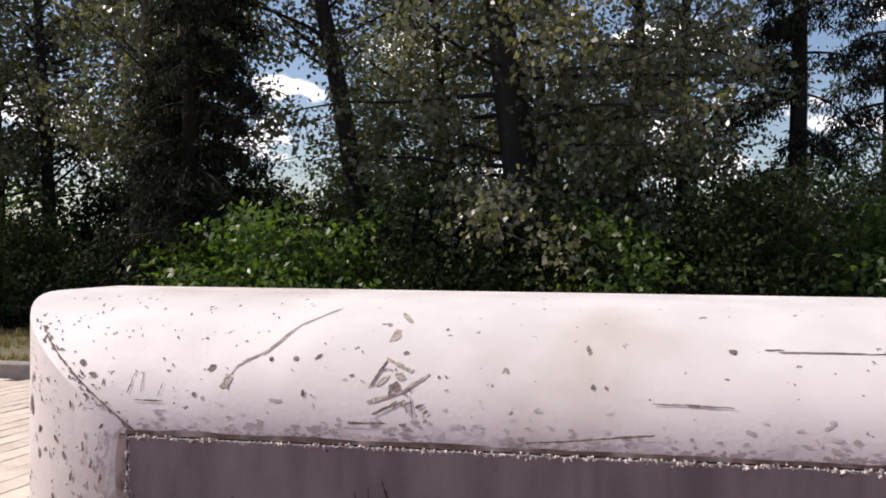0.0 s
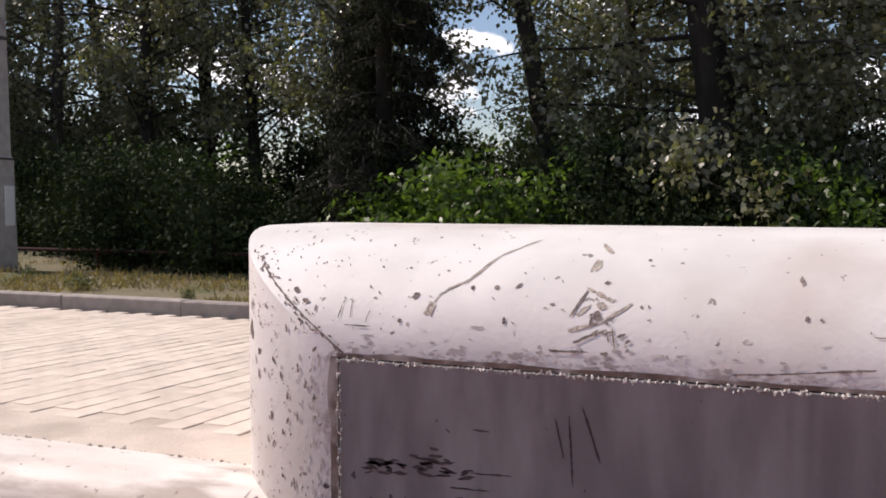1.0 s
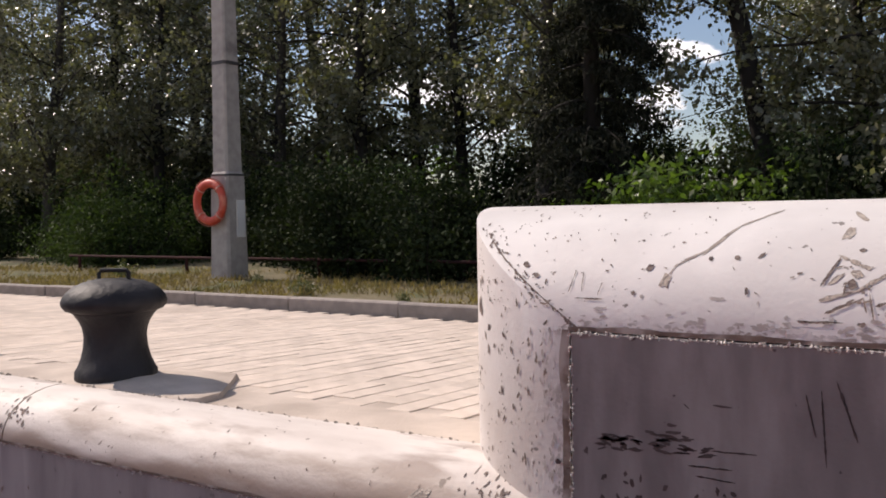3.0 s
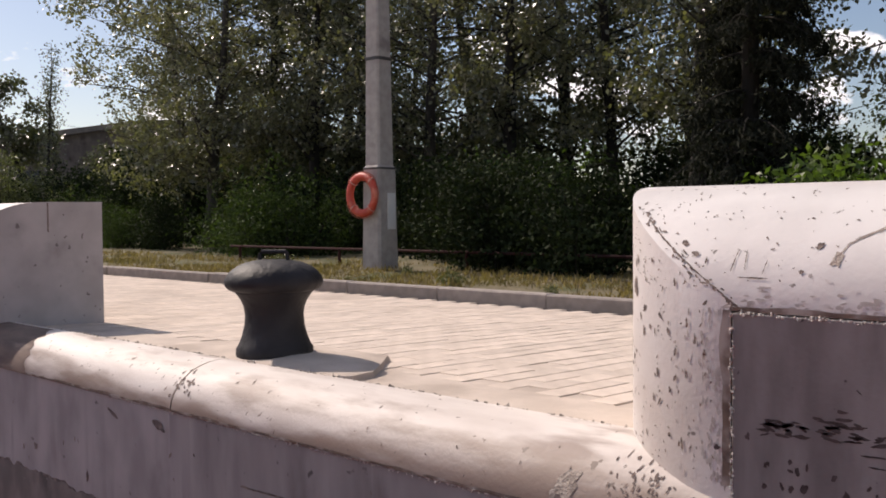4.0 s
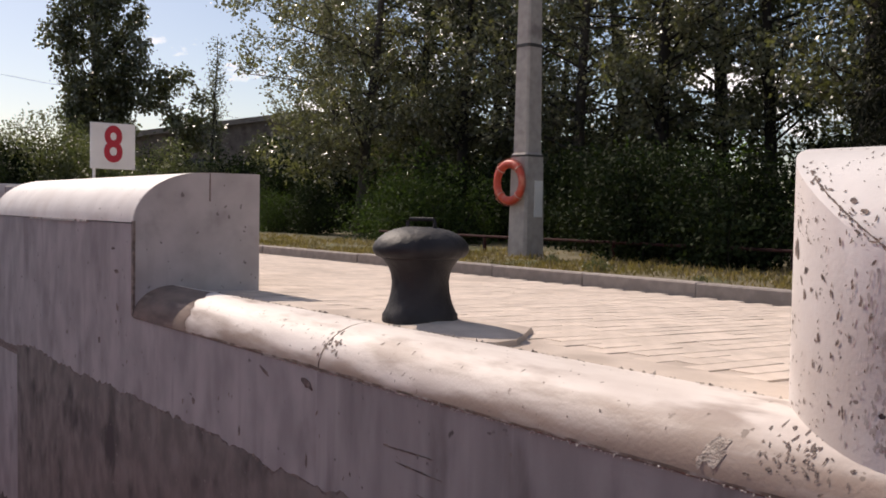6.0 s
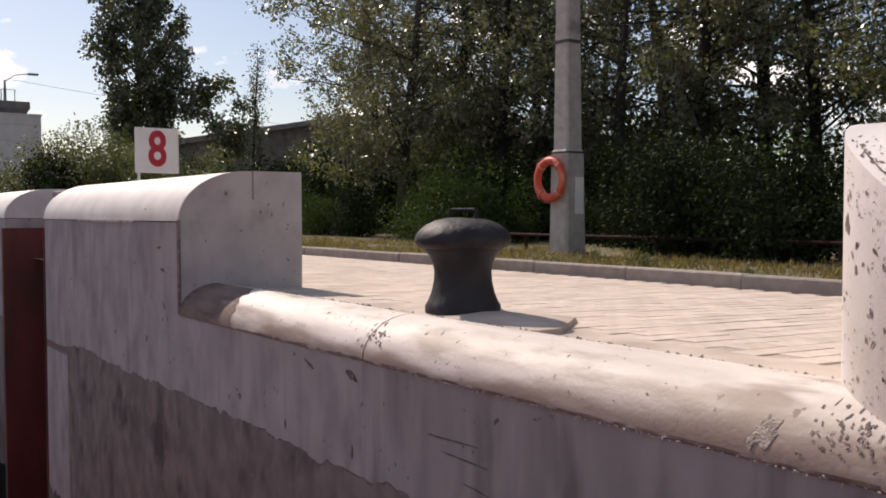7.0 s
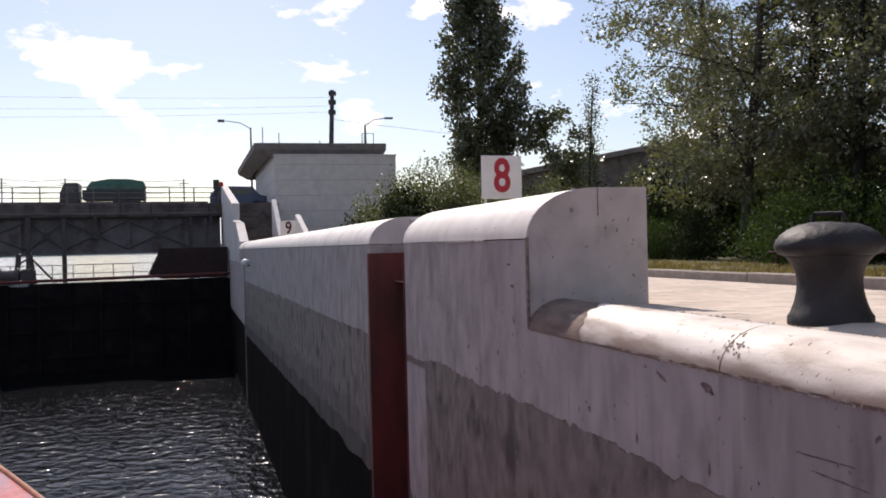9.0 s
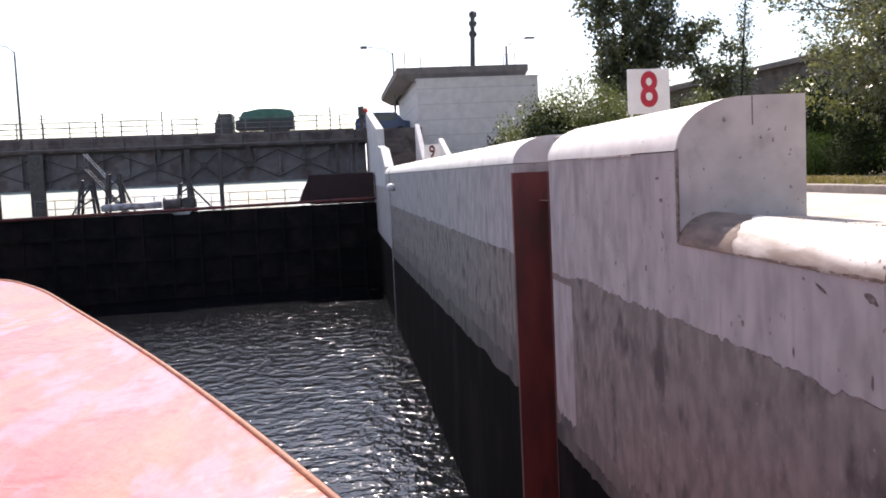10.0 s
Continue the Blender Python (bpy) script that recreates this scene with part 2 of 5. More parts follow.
M["bldg"] = material("pale_precast_panel", (0.66, 0.63, 0.62), (0.58, 0.55, 0.54), 0.85, 2.0, c3=(0.48, 0.45, 0.43), scale3=0.6, cut3=(0.55, 0.8), bump=0.15)
M["roof"] = material("brown_grey_roof_slab", (0.22, 0.19, 0.17), (0.16, 0.14, 0.13), 0.9, 2.0, bump=0.2)
M["winch_grey"] = material("pale_grey_machine_paint", (0.46, 0.46, 0.48), (0.36, 0.36, 0.38), 0.5, 3.0, c3=(0.22, 0.19, 0.18), scale3=2.0)
M["truck_green"] = material("green_tarpaulin", (0.07, 0.19, 0.15), (0.05, 0.14, 0.11), 0.7, 2.0)
M["truck_dark"] = material("dark_truck_body", (0.05, 0.052, 0.055), (0.035, 0.037, 0.04), 0.5, 2.0)
M["glass"] = material("dark_glass", (0.02, 0.025, 0.03), (0.03, 0.035, 0.04), 0.08, 2.0)
M["ship_red"] = material("glossy_red_oxide_deck_paint", (0.58, 0.10, 0.085), (0.62, 0.175, 0.095), 0.22, 1.6, c3=(0.44, 0.19, 0.21), scale3=2.3,
                         cut3=(0.50, 0.62), bump=0.9, bump_scale=11, stretch=(0.45, 1.5, 1.0), drips=((0.46, 0.05, 0.04), 5.0, 0.5, 0.72))
M["rust"] = material("rust_brown_edge", (0.40, 0.15, 0.075), (0.27, 0.09, 0.045), 0.7, 14.0, bump=0.5, bump_scale=40)
M["panel_joint"] = material("weathered_panel_joint", (0.46, 0.43, 0.42), (0.40, 0.375, 0.37), 0.9, 3.0)
M["far_bank"] = material("hazy_far_bank", (0.20, 0.24, 0.22), (0.15, 0.19, 0.17), 1.0, 0.05)
M["cable"] = material("black_cable", (0.05, 0.05, 0.055), (0.04, 0.04, 0.045), 0.7, 2.0)
M["car_blue"] = material("dark_blue_car_paint", (0.03, 0.06, 0.14), (0.025, 0.05, 0.12), 0.25, 2.0)
M["lamp_red"] = material("red_signal_lens", (0.6, 0.03, 0.02), (0.5, 0.02, 0.02), 0.3, 2.0)

# water: near-black body with ripples
water_m = bpy.data.materials.new("dark_rippled_water")
water_m.use_nodes = True
_n, _l = water_m.node_tree.nodes, water_m.node_tree.links
_b = _n["Principled BSDF"]
_b.inputs["Base Color"].default_value = (0.006, 0.007, 0.009, 1)
_b.inputs["Roughness"].default_value = 0.10
_b.inputs["IOR"].default_value = 1.33
_tc = _n.new("ShaderNodeTexCoord")
_h = None
for _s, _amp in ((0.6, 0.06), (2.0, 0.11), (5.5, 0.026)):
    _t = _n.new("ShaderNodeTexNoise")
    _t.inputs["Scale"].default_value, _t.inputs["Detail"].default_value = _s, 3.0
    _l.new(_tc.outputs["Object"], _t.inputs["Vector"])
    _bp = _n.new("ShaderNodeBump")
    _bp.inputs["Strength"].default_value, _bp.inputs["Distance"].default_value = 1.0, _amp
    _pw = _n.new("ShaderNodeMath")
    _pw.operation = "POWER"
    _pw.inputs[1].default_value = 2.5 if _s == 2.0 else 1.0
    _l.new(_t.outputs["Fac"], _pw.inputs[0])
    _l.new(_pw.outputs["Value"], _bp.inputs["Height"])
    if _h:
        _l.new(_h, _bp.inputs["Normal"])
    _h = _bp.outputs["Normal"]
_l.new(_h, _b.inputs["Normal"])
M["water"] = water_m


# ---- mesh helpers ----
def mesh_object(name, bm, mat, parent=None, smooth=False):
    data = bpy.data.meshes.new(name)
    bm.to_mesh(data)
    bm.free()
    data.materials.append(mat)
    if smooth:
        data.shade_smooth()
    ob = new(name, data)
    if parent:
        ob.parent = parent
    return ob


def part(name, bm, mat, parent, label="", smooth=False):
    ob = mesh_object(name, bm, mat, parent, smooth)
    return tagged(ob, label=label) if label else ob


def empty(name, m, label, category, group="", kind=""):
    ob = new(name)
    ob.empty_display_size = 0.2
    ob.matrix_world = m
    return tagged(ob, label, category, group, kind)


def box(x0, x1, y0, y1, z0, z1, bevel=0.0, bm=None, seg=1):
    made = bmesh.new()
    bmesh.ops.create_cube(made, size=1.0)
    for v in made.verts:
        v.co = Vector(((x0 + x1) / 2 + v.co.x * (x1 - x0), (y0 + y1) / 2 + v.co.y * (y1 - y0), (z0 + z1) / 2 + v.co.z * (z1 - z0)))
    if bevel:
        bmesh.ops.bevel(made, geom=made.edges[:], offset=bevel, segments=seg, affect="EDGES")
    return merge(bm, made) if bm else made


def merge(bm, other):
    tmp = bpy.data.meshes.new("tmp")
    other.to_mesh(tmp)
    other.free()
    bm.from_mesh(tmp)
    bpy.data.meshes.remove(tmp)
    return bm


def tube(points, radii, sides=8, bm=None, caps=True):
    """A round, tapering tube along points."""
    bm = bm or bmesh.new()
    pts = [Vector(p) for p in points]
    radii = [radii] * len(pts) if isinstance(radii, (int, float)) else radii
    rings = []
    up = Vector((0, 0, 1))
    for i, p in enumerate(pts):
        d = (pts[min(i + 1, len(pts) - 1)] - pts[max(i - 1, 0)]).normalized()
        a = d.cross(up if abs(d.z) < 0.95 else Vector((1, 0, 0))).normalized()
        b = d.cross(a)
        rings.append([bm.verts.new(p + radii[i] * (math.cos(k * 2 * math.pi / sides) * a + math.sin(k * 2 * math.pi / sides) * b)) for k in range(sides)])
    for r, s in zip(rings, rings[1:]):
        for k in range(sides):
            bm.faces.new((r[k], r[(k + 1) % sides], s[(k + 1) % sides], s[k]))
    if caps:
        bm.faces.new(rings[0][::-1])
        bm.faces.new(rings[-1])
    return bm


def lathe(profile, sides=32, bm=None):
    """Turns (radius, z) points about the z axis."""
    bm = bm or bmesh.new()
    rings = [[bm.verts.new((r * math.cos(k * 2 * math.pi / sides), r * math.sin(k * 2 * math.pi / sides), z)) for k in range(sides)] for r, z in profile]
    for r, s in zip(rings, rings[1:]):
        for k in range(sides):
            bm.faces.new((r[k], r[(k + 1) % sides], s[(k + 1) % sides], s[k]))
    bm.faces.new(rings[0][::-1])
    bm.faces.new(rings[-1])
    return bm


def extrude_x(profile, x0, x1, bm=None, steps=1):
    """A closed (y, z) outline drawn along x."""
    bm = bm or bmesh.new()
    rings = [[bm.verts.new((x0 + (x1 - x0) * i / steps, y, z)) for y, z in profile] for i in range(steps + 1)]
    k = len(profile)
    for r, s in zip(rings, rings[1:]):
        for i in range(k):
            bm.faces.new((r[i], r[(i + 1) % k], s[(i + 1) % k], s[i]))
    bm.faces.new(rings[0][::-1])
    bm.faces.new(rings[-1])
    bmesh.ops.recalc_face_normals(bm, faces=bm.faces)
    return bm

# ---- the lock: levels and main lines ----
WATER = -6.05            # water in the chamber
UP_WATER = -2.3         # water beyond the gate
COPE, TOP = 0.43, 0.78  # foot and crown of the rounded coping
ROUND = 0.50            # depth of the rounding
BACK = 0.91             # rear face of the parapets
SLOT_A, SLOT_B = -11.9, -9.87


def quay_z(y):
    return -0.04 - 0.03 * (y - 0.3)


def coping_profile(y0=0.0, z0=COPE, z1=TOP, depth=ROUND, n=14):
    """The rounded front from the foot of the coping to its crown."""
    return [(y0 + depth * (1 - math.cos(a)), z0 + (z1 - z0) * math.sin(a)) for a in (i * math.pi / 2 / n for i in range(n + 1))]


# chamber water, one sheet from wall to wall
bm = bmesh.new()
bmesh.ops.create_grid(bm, x_segments=1, y_segments=1, size=1.0)
for v in bm.verts:
    v.co = Vector((-10 + v.co.x * 48, -11.5 + v.co.y * 11.7, WATER))
water = tagged(mesh_object("water", bm, M["water"]), "dark rippled lock water with sun glitter", "water", kind="structure")

bm = bmesh.new()
bmesh.ops.create_grid(bm, x_segments=1, y_segments=1, size=1.0)
for v in bm.verts:
    v.co = Vector((-1060 + v.co.x * 1000, v.co.y * 1500, UP_WATER))
tagged(mesh_object("water_upstream", bm, M["water"]), "bright open river water beyond the lock gate", "water", kind="structure")

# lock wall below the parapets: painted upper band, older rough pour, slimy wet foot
wall_near = empty("wall_lock", Matrix(), "grey streaked concrete lock wall above dark water", "wall", kind="structure")


# irregular joint between the painted band and the rough pour
def ragged_wall(name, x0, x1, y, z_top, z_bot, mat, amp, seed, steps, slope=0.0):
    bm = bmesh.new()
    up, low = [], []
    for i in range(steps + 1):
        x = x0 + (x1 - x0) * i / steps
        z = z_top + slope * (x - x1) + amp * (noise.noise(Vector((x * 0.9, seed, 0))) + 0.5 * noise.noise(Vector((x * 4.1, seed, 3)))
                                              + 0.4 * noise.noise(Vector((x * 13.7, seed, 6))) + 0.3 * noise.noise(Vector((x * 37.0, seed, 9))))
        up.append(bm.verts.new((x, y, z)))
        low.append(bm.verts.new((x, y, z_bot)))
    for i in range(steps):
        bm.faces.new((low[i], low[i + 1], up[i + 1], up[i]))
    return part(name, bm, mat, wall_near)


part("painted_band", box(SLOT_B, -3.56, 0.0, 1.2, -7.5, -0.20), M["wall"], wall_near, "grey painted concrete with runs and spalls")
part("painted_band", box(-3.56, 14.0, 0.0, 1.2, -7.5, -0.20), M["wall_stained"], wall_near, "grey concrete darkened by dirt and pale runs")
ragged_wall("pour_edge", SLOT_B, -9.035, -0.002, -0.78, -0.86, M["chip"], 0.02, 5, 20)
ragged_wall("pour_edge", -9.035, 14.0, -0.002, -0.746, -1.2, M["chip"], 0.07, 5, 700)
ragged_wall("rough_pour", -9.02, 14.0, -0.004, -0.755, -7.5, M["old_pour"], 0.07, 5, 700)
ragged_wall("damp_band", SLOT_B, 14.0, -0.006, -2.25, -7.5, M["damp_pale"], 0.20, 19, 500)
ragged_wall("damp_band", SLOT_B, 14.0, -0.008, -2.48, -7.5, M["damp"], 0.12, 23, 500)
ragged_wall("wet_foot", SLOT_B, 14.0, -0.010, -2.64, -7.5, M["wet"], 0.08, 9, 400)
part("painted_band", box(-40.5, SLOT_A, 0.0, 1.2, -7.5, -0.20), M["wall"], wall_near, "grey painted concrete with runs and spalls")
ragged_wall("rough_pour", -40.5, SLOT_A - 0.12, -0.004, -0.76, -7.5, M["old_pour"], 0.06, 6, 500, 0.006)
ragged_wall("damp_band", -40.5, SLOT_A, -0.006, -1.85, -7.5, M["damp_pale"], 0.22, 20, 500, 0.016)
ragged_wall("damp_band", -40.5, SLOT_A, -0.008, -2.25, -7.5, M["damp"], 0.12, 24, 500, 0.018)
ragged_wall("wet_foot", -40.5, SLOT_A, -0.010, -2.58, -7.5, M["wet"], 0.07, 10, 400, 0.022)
part("painted_band", box(-70.0, -41.3, 0.0, 1.2, -7.5, -0.20), M["wall"], wall_near, "grey painted concrete with runs and spalls")
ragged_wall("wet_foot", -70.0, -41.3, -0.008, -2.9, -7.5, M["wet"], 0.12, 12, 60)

# mooring recess: red steel lining in a deep slot
recess = empty("mooring_recess", pose(SLOT_B, 0, 0), "deep wall slot lined with dull red painted steel", "mooring recess", kind="structure")
recess_x = SLOT_A - SLOT_B
part("side_plate", box(recess_x, recess_x + 0.03, 0.02, 1.15, -7.4, 0.31), M["red_steel"], recess)
part("side_plate", box(-0.03, 0.0, 0.02, 1.15, -7.4, 0.31), M["red_steel"], recess)
part("back_plate", box(recess_x, 0.0, 1.15, 1.2, -7.4, 0.31), M["red_steel"], recess)
part("edge_angle", box(recess_x - 0.07, recess_x + 0.03, -0.03, 0.02, -7.4, 0.31), M["red_steel"], recess)
part("edge_angle", box(-0.02, 0.0, -0.014, 0.02, -7.4, 0.31), M["red_steel"], recess)
part("lintel", box(recess_x, 0.0, 0.55, 1.2, 0.31, TOP - 0.03, 0.01), M["wall"], recess)
recess2 = empty("mooring_recess", pose(-40.5, 0, 0), "narrow dark slot in the far lock wall", "mooring recess", kind="structure")
part("back_plate", box(-0.8, 0.0, 0.6, 1.2, -7.4, 0.6), M["red_steel"], recess2)


# ---- parapets ----
def parapet(x0, x1, name, label):
    base = empty(name, Matrix(), label, "parapet wall", kind="structure")
    w = x1 - x0
    part("body", box(x0, x1, 0.0, BACK, -0.20, COPE - 0.008), M["wall"], base)
    outline = coping_profile(-0.008) + [(BACK, TOP), (BACK, COPE - 0.006)]
    part("coping", extrude_x(outline, x0 - 0.006, x1 + 0.006, steps=max(1, int(w / 0.5))), M["white_paint"], base, "rounded white painted coping", smooth=False)
    return base


def rounded(ob, angle=35):
    ob.data.shade_smooth()
    ob.data.set_sharp_from_angle(angle=radians(angle))
    return ob


left_parapet = parapet(SLOT_B, -5.98, "parapet", "grey concrete parapet with a rounded white coping")
far_parapet = parapet(-40.5, SLOT_A, "parapet", "long grey parapet with a rounded white coping")
far_parapet_b = parapet(-44.5, -41.3, "parapet", "short grey parapet with a rounded white coping by the stair")
for p in (left_parapet, far_parapet, far_parapet_b):
    for c in p.children:
        if c.name.startswith("coping"):
            rounded(c)
# end face joint and later rear block on the near parapet
part("end_joint", box(-6.0, -5.964, 0.527, 0.537, 0.58, 0.775), M["chip"], left_parapet)
part("edge_crack", box(-5.994, -5.960, -0.013, 0.002, -0.2, COPE + 0.010), M["chip"], left_parapet, "dark crack down the corner")
part("rear_block", box(-6.6, -5.9665, 0.541, BACK + 0.004, -0.2, TOP + 0.002), M["end_paint"], left_parapet)
outline = coping_profile(-0.010) + [(0.541, TOP), (0.541, -0.2), (-0.010, -0.2)]
rounded(part("end_face", extrude_x(outline, -5.985, -5.966), M["end_paint"], left_parapet, "painted end face"), 20)
bm = bmesh.new()
rng = random.Random(3)
for i in range(60):
    x = -8.57 + 1.6 * rng.random() ** 0.8
    s = rng.uniform(0.006, 0.016)
    box(x, x + s * 2.2, -0.014 - s * 0.3, 0.0, COPE - 0.016, COPE - 0.004 + s * 0.4, bm=bm)
part("flaked_edge", bm, M["grit"], left_parapet, "pale flaked paint under the coping")

# near parapet: coping and corner are one moulding round a recessed panel
NTOP = 0.757                          # crown of the near parapet
PX, PZ, PY = -0.858, COPE - 0.014, 0.04        # the panel's upper corner and plane
END_X = 0.517
near = empty("parapet", pose(PX, PY, PZ), "white painted parapet with a moulded corner and chipped paint", "parapet wall", kind="structure")


def moulding_y(x, z):
    """Depth of the moulded surface behind the panel's plane, x and z from the panel's corner."""
    d = max(max(-x, 0.0) / END_X, max(z, 0.0) / (NTOP - PZ))
    return ROUND * (1 - math.sqrt(max(0.0, 1 - min(d, 1.0) ** 2)))


def moulding():
    bm = bmesh.new()
    arc = [i * math.pi / 2 / 16 for i in range(17)]
    top_rows, side_rows = [], []
    xs = [0.0, 0.4, 0.8, 1.4, 2.2, 3.5, 6.0, 10.0, 14.8]
    for a in arc:
        s, y = math.sin(a), ROUND * (1 - math.cos(a))
        z, x = (NTOP - PZ) * s, -END_X * s
        top_rows.append([bm.verts.new((x, y, z))] + [bm.verts.new((q, y, z)) for q in xs])
        side_rows.append([top_rows[-1][0]] + [bm.verts.new((x, y, q)) for q in (-0.1, -0.3, -0.47, -0.63)])
    for rows, flip in ((top_rows, False), (side_rows, True)):
        for r, s in zip(rows, rows[1:]):
            for k in range(len(r) - 1):
                f = (r[k], r[k + 1], s[k + 1], s[k])
                bm.faces.new(f[::-1] if flip else f)
    # flat crown and rear
    last = top_rows[-1]
    rear = [bm.verts.new((v.co.x, BACK - PY, v.co.z)) for v in last]
    low = [bm.verts.new((v.co.x, BACK - PY, -0.63)) for v in last]
    for k in range(len(last) - 1):
        bm.faces.new((last[k], last[k + 1], rear[k + 1], rear[k]))
        bm.faces.new((rear[k], rear[k + 1], low[k + 1], low[k]))
    bm.faces.new([r[-1] for r in top_rows] + [rear[-1], low[-1], bm.verts.new((14.8, 0, -0.63))])
    s_last = side_rows[-1]
    s_rear = [rear[0]] + [bm.verts.new((v.co.x, BACK - PY, v.co.z)) for v in s_last[1:]]
    for k in range(len(s_last) - 1):
        bm.faces.new((s_last[k + 1], s_last[k], s_rear[k], s_rear[k + 1]))
    bmesh.ops.recalc_face_normals(bm, faces=bm.faces)
    return bm


rounded(part("moulding", moulding(), M["white_paint"], near, "rounded white painted moulding with chips"), 30)
part("panel", box(0.004, 14.84, -0.003, BACK - PY, -0.64, -0.004, 0.003), M["panel"], near, "recessed dirty grey concrete panel")
# broken paint and grit along the panel's upper and side edge
def crumbs(bm, places, lo, hi, rng):
    """Small angular bits, each a squashed octahedron."""
    for x, y, z in places:
        s = rng.uniform(lo, hi)
        turn = Euler((rng.uniform(0, 3), rng.uniform(0, 3), rng.uniform(0, 3))).to_matrix()
        p = [bm.verts.new(Vector((x, y, z)) + turn @ Vector(q) * s * rng.uniform(0.6, 1.3)) for q in
             ((1.4, 0, 0), (-1.4, 0, 0), (0, 1, 0), (0, -1, 0), (0, 0, 0.8), (0, 0, -0.8))]
        for f in ((0, 2, 4), (2, 1, 4), (1, 3, 4), (3, 0, 4), (2, 0, 5), (1, 2, 5), (3, 1, 5), (0, 3, 5)):
            bm.faces.new([p[k] for k in f])
    return bm


rng = random.Random(11)
spots = [(x, -0.004 + rng.gauss(0, 0.003), -0.006 + 0.004 * noise.noise(Vector((x * 9, 0, 0))) + rng.gauss(0, 0.003)) for x in (rng.uniform(0.0, 2.8) for i in range(640))]
spots += [(0.004 + rng.gauss(0, 0.003), -0.004, z) for z in (rng.uniform(-0.62, 0.0) for i in range(90))]
bm = crumbs(bmesh.new(), spots, 0.0020, 0.0058, rng)
part("ragged_edge", bm, M["grit"], near, "crumbled pale edge of the panel")


def chip_mesh(chips, surface, lift=0.0018, seed=1, shift=(0.0, 0.0)):
    """Flat, ragged-edged chips that follow a surface; each (x, z, length, width, turn in degrees)."""
    rng = random.Random(seed)
    bm = bmesh.new()
    for x, z, ln, wd, turn in chips:
        x, z = x + shift[0], z + shift[1]
        n = 12
        c, s = math.cos(radians(turn)), math.sin(radians(turn))
        rim = []
        for k in range(n):
            a = 2 * math.pi * k / n
            r = rng.uniform(0.55, 1.1)
            u, w = ln / 2 * r * math.cos(a), wd / 2 * r * math.sin(a)
            px, pz = x + u * c - w * s, z + u * s + w * c
            rim.append(bm.verts.new((px, surface(px, pz) - lift, pz)))
        mid = bm.verts.new((x, surface(x, z) - lift, z))
        for k in range(n):
            bm.faces.new((mid, rim[k], rim[(k + 1) % n]))
    bmesh.ops.recalc_face_normals(bm, faces=bm.faces)
    return bm


def streak(points, width, per=0.02):
    """Chips in a row along a line of (x, z) points."""
    out = []
    for (xa, za), (xb, zb) in zip(points, points[1:]):
        ln = math.hypot(xb - xa, zb - za)
        k = max(1, int(ln / per))
        for i in range(k):
            f = (i + 0.5) / k
            w = width * (0.35 + 1.1 * abs(noise.noise(Vector((xa * 31 + f * 9, za * 17, 2)))) + 0.3 * math.sin(math.pi * f))
            j = 0.25 * width * noise.noise(Vector((f * 7, xa * 23, 5)))
            out.append((xa + (xb - xa) * f, za + (zb - za) * f + j, ln / k * 1.7, w, math.degrees(math.atan2(zb - za, xb - xa))))
    return out


# low sill between the parapets: a rounded nosing
sill = empty("sill", pose(-5.98, 0, 0), "low rounded white sill, stained and chipped, in front of the bollard", "sill", kind="structure")
sx1 = 5.98 - 0.86
outline = [(-0.01 + 0.27 * (1 - math.cos(a)), -0.205 + 0.205 * math.sin(a)) for a in (i * math.pi / 2 / 12 for i in range(13))] + [(0.31, -0.004), (0.31, -0.212), (0.0, -0.212)]
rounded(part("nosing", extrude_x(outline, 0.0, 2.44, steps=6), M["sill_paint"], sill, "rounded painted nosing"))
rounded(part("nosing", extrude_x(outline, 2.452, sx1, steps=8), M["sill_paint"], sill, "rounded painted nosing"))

# ---- quay ----
ground_bm = bmesh.new()
xs = [-900, -300, -120, -76, -60, -40, -20, 0, 15, 60, 200, 900]
ys = [0.95, 4.5, 4.72, 7, 12, 30, 80, 200, 900]
grid = [[ground_bm.verts.new((x, y, quay_z(min(y, 4.6)) - 0.05 + (0.04 if y > 4.6 else 0))) for x in xs] for y in ys]
for r, s in zip(grid, grid[1:]):
    for k in range(len(xs) - 1):
        ground_bm.faces.new((r[k], r[k + 1], s[k + 1], s[k]))
tagged(mesh_object("ground", ground_bm, M["grass_soil"]), "dry soil and thin grass under the trees", "ground", kind="structure")

quay = empty("pavement", Matrix(), "sunlit pale paved quay of oblong concrete slabs", "pavement", kind="structure")
bm = bmesh.new()
v = [bm.verts.new(p) for p in ((-60, 0.3, quay_z(0.3) - 0.02), (15, 0.3, quay_z(0.3) - 0.02), (15, 4.5, quay_z(4.5) - 0.02), (-60, 4.5, quay_z(4.5) - 0.02))]
bm.faces.new(v)
part("bed", bm, M["paving_bed"], quay)
bm = bmesh.new()
top = [bm.verts.new((-9.0 + 7.66 * i / 12, y, quay_z(y) + z)) for z in (0.0,) for i in range(13) for y in (0.312, 0.775)]
for i in range(12):
    bm.faces.new((top[2 * i], top[2 * i + 2], top[2 * i + 3], top[2 * i + 1]))
part("apron", bm, M["apron"], quay, "smooth concrete strip along the sill")
bm = bmesh.new()
v = [bm.verts.new((x, y, quay_z(y) - 0.005)) for x, y in ((-23.0, 0.76), (-1.0, 0.76), (-1.0, 0.93), (-23.0, 0.93))]
bm.faces.new(v)
part("apron_edge", bm, M["apron"], quay)

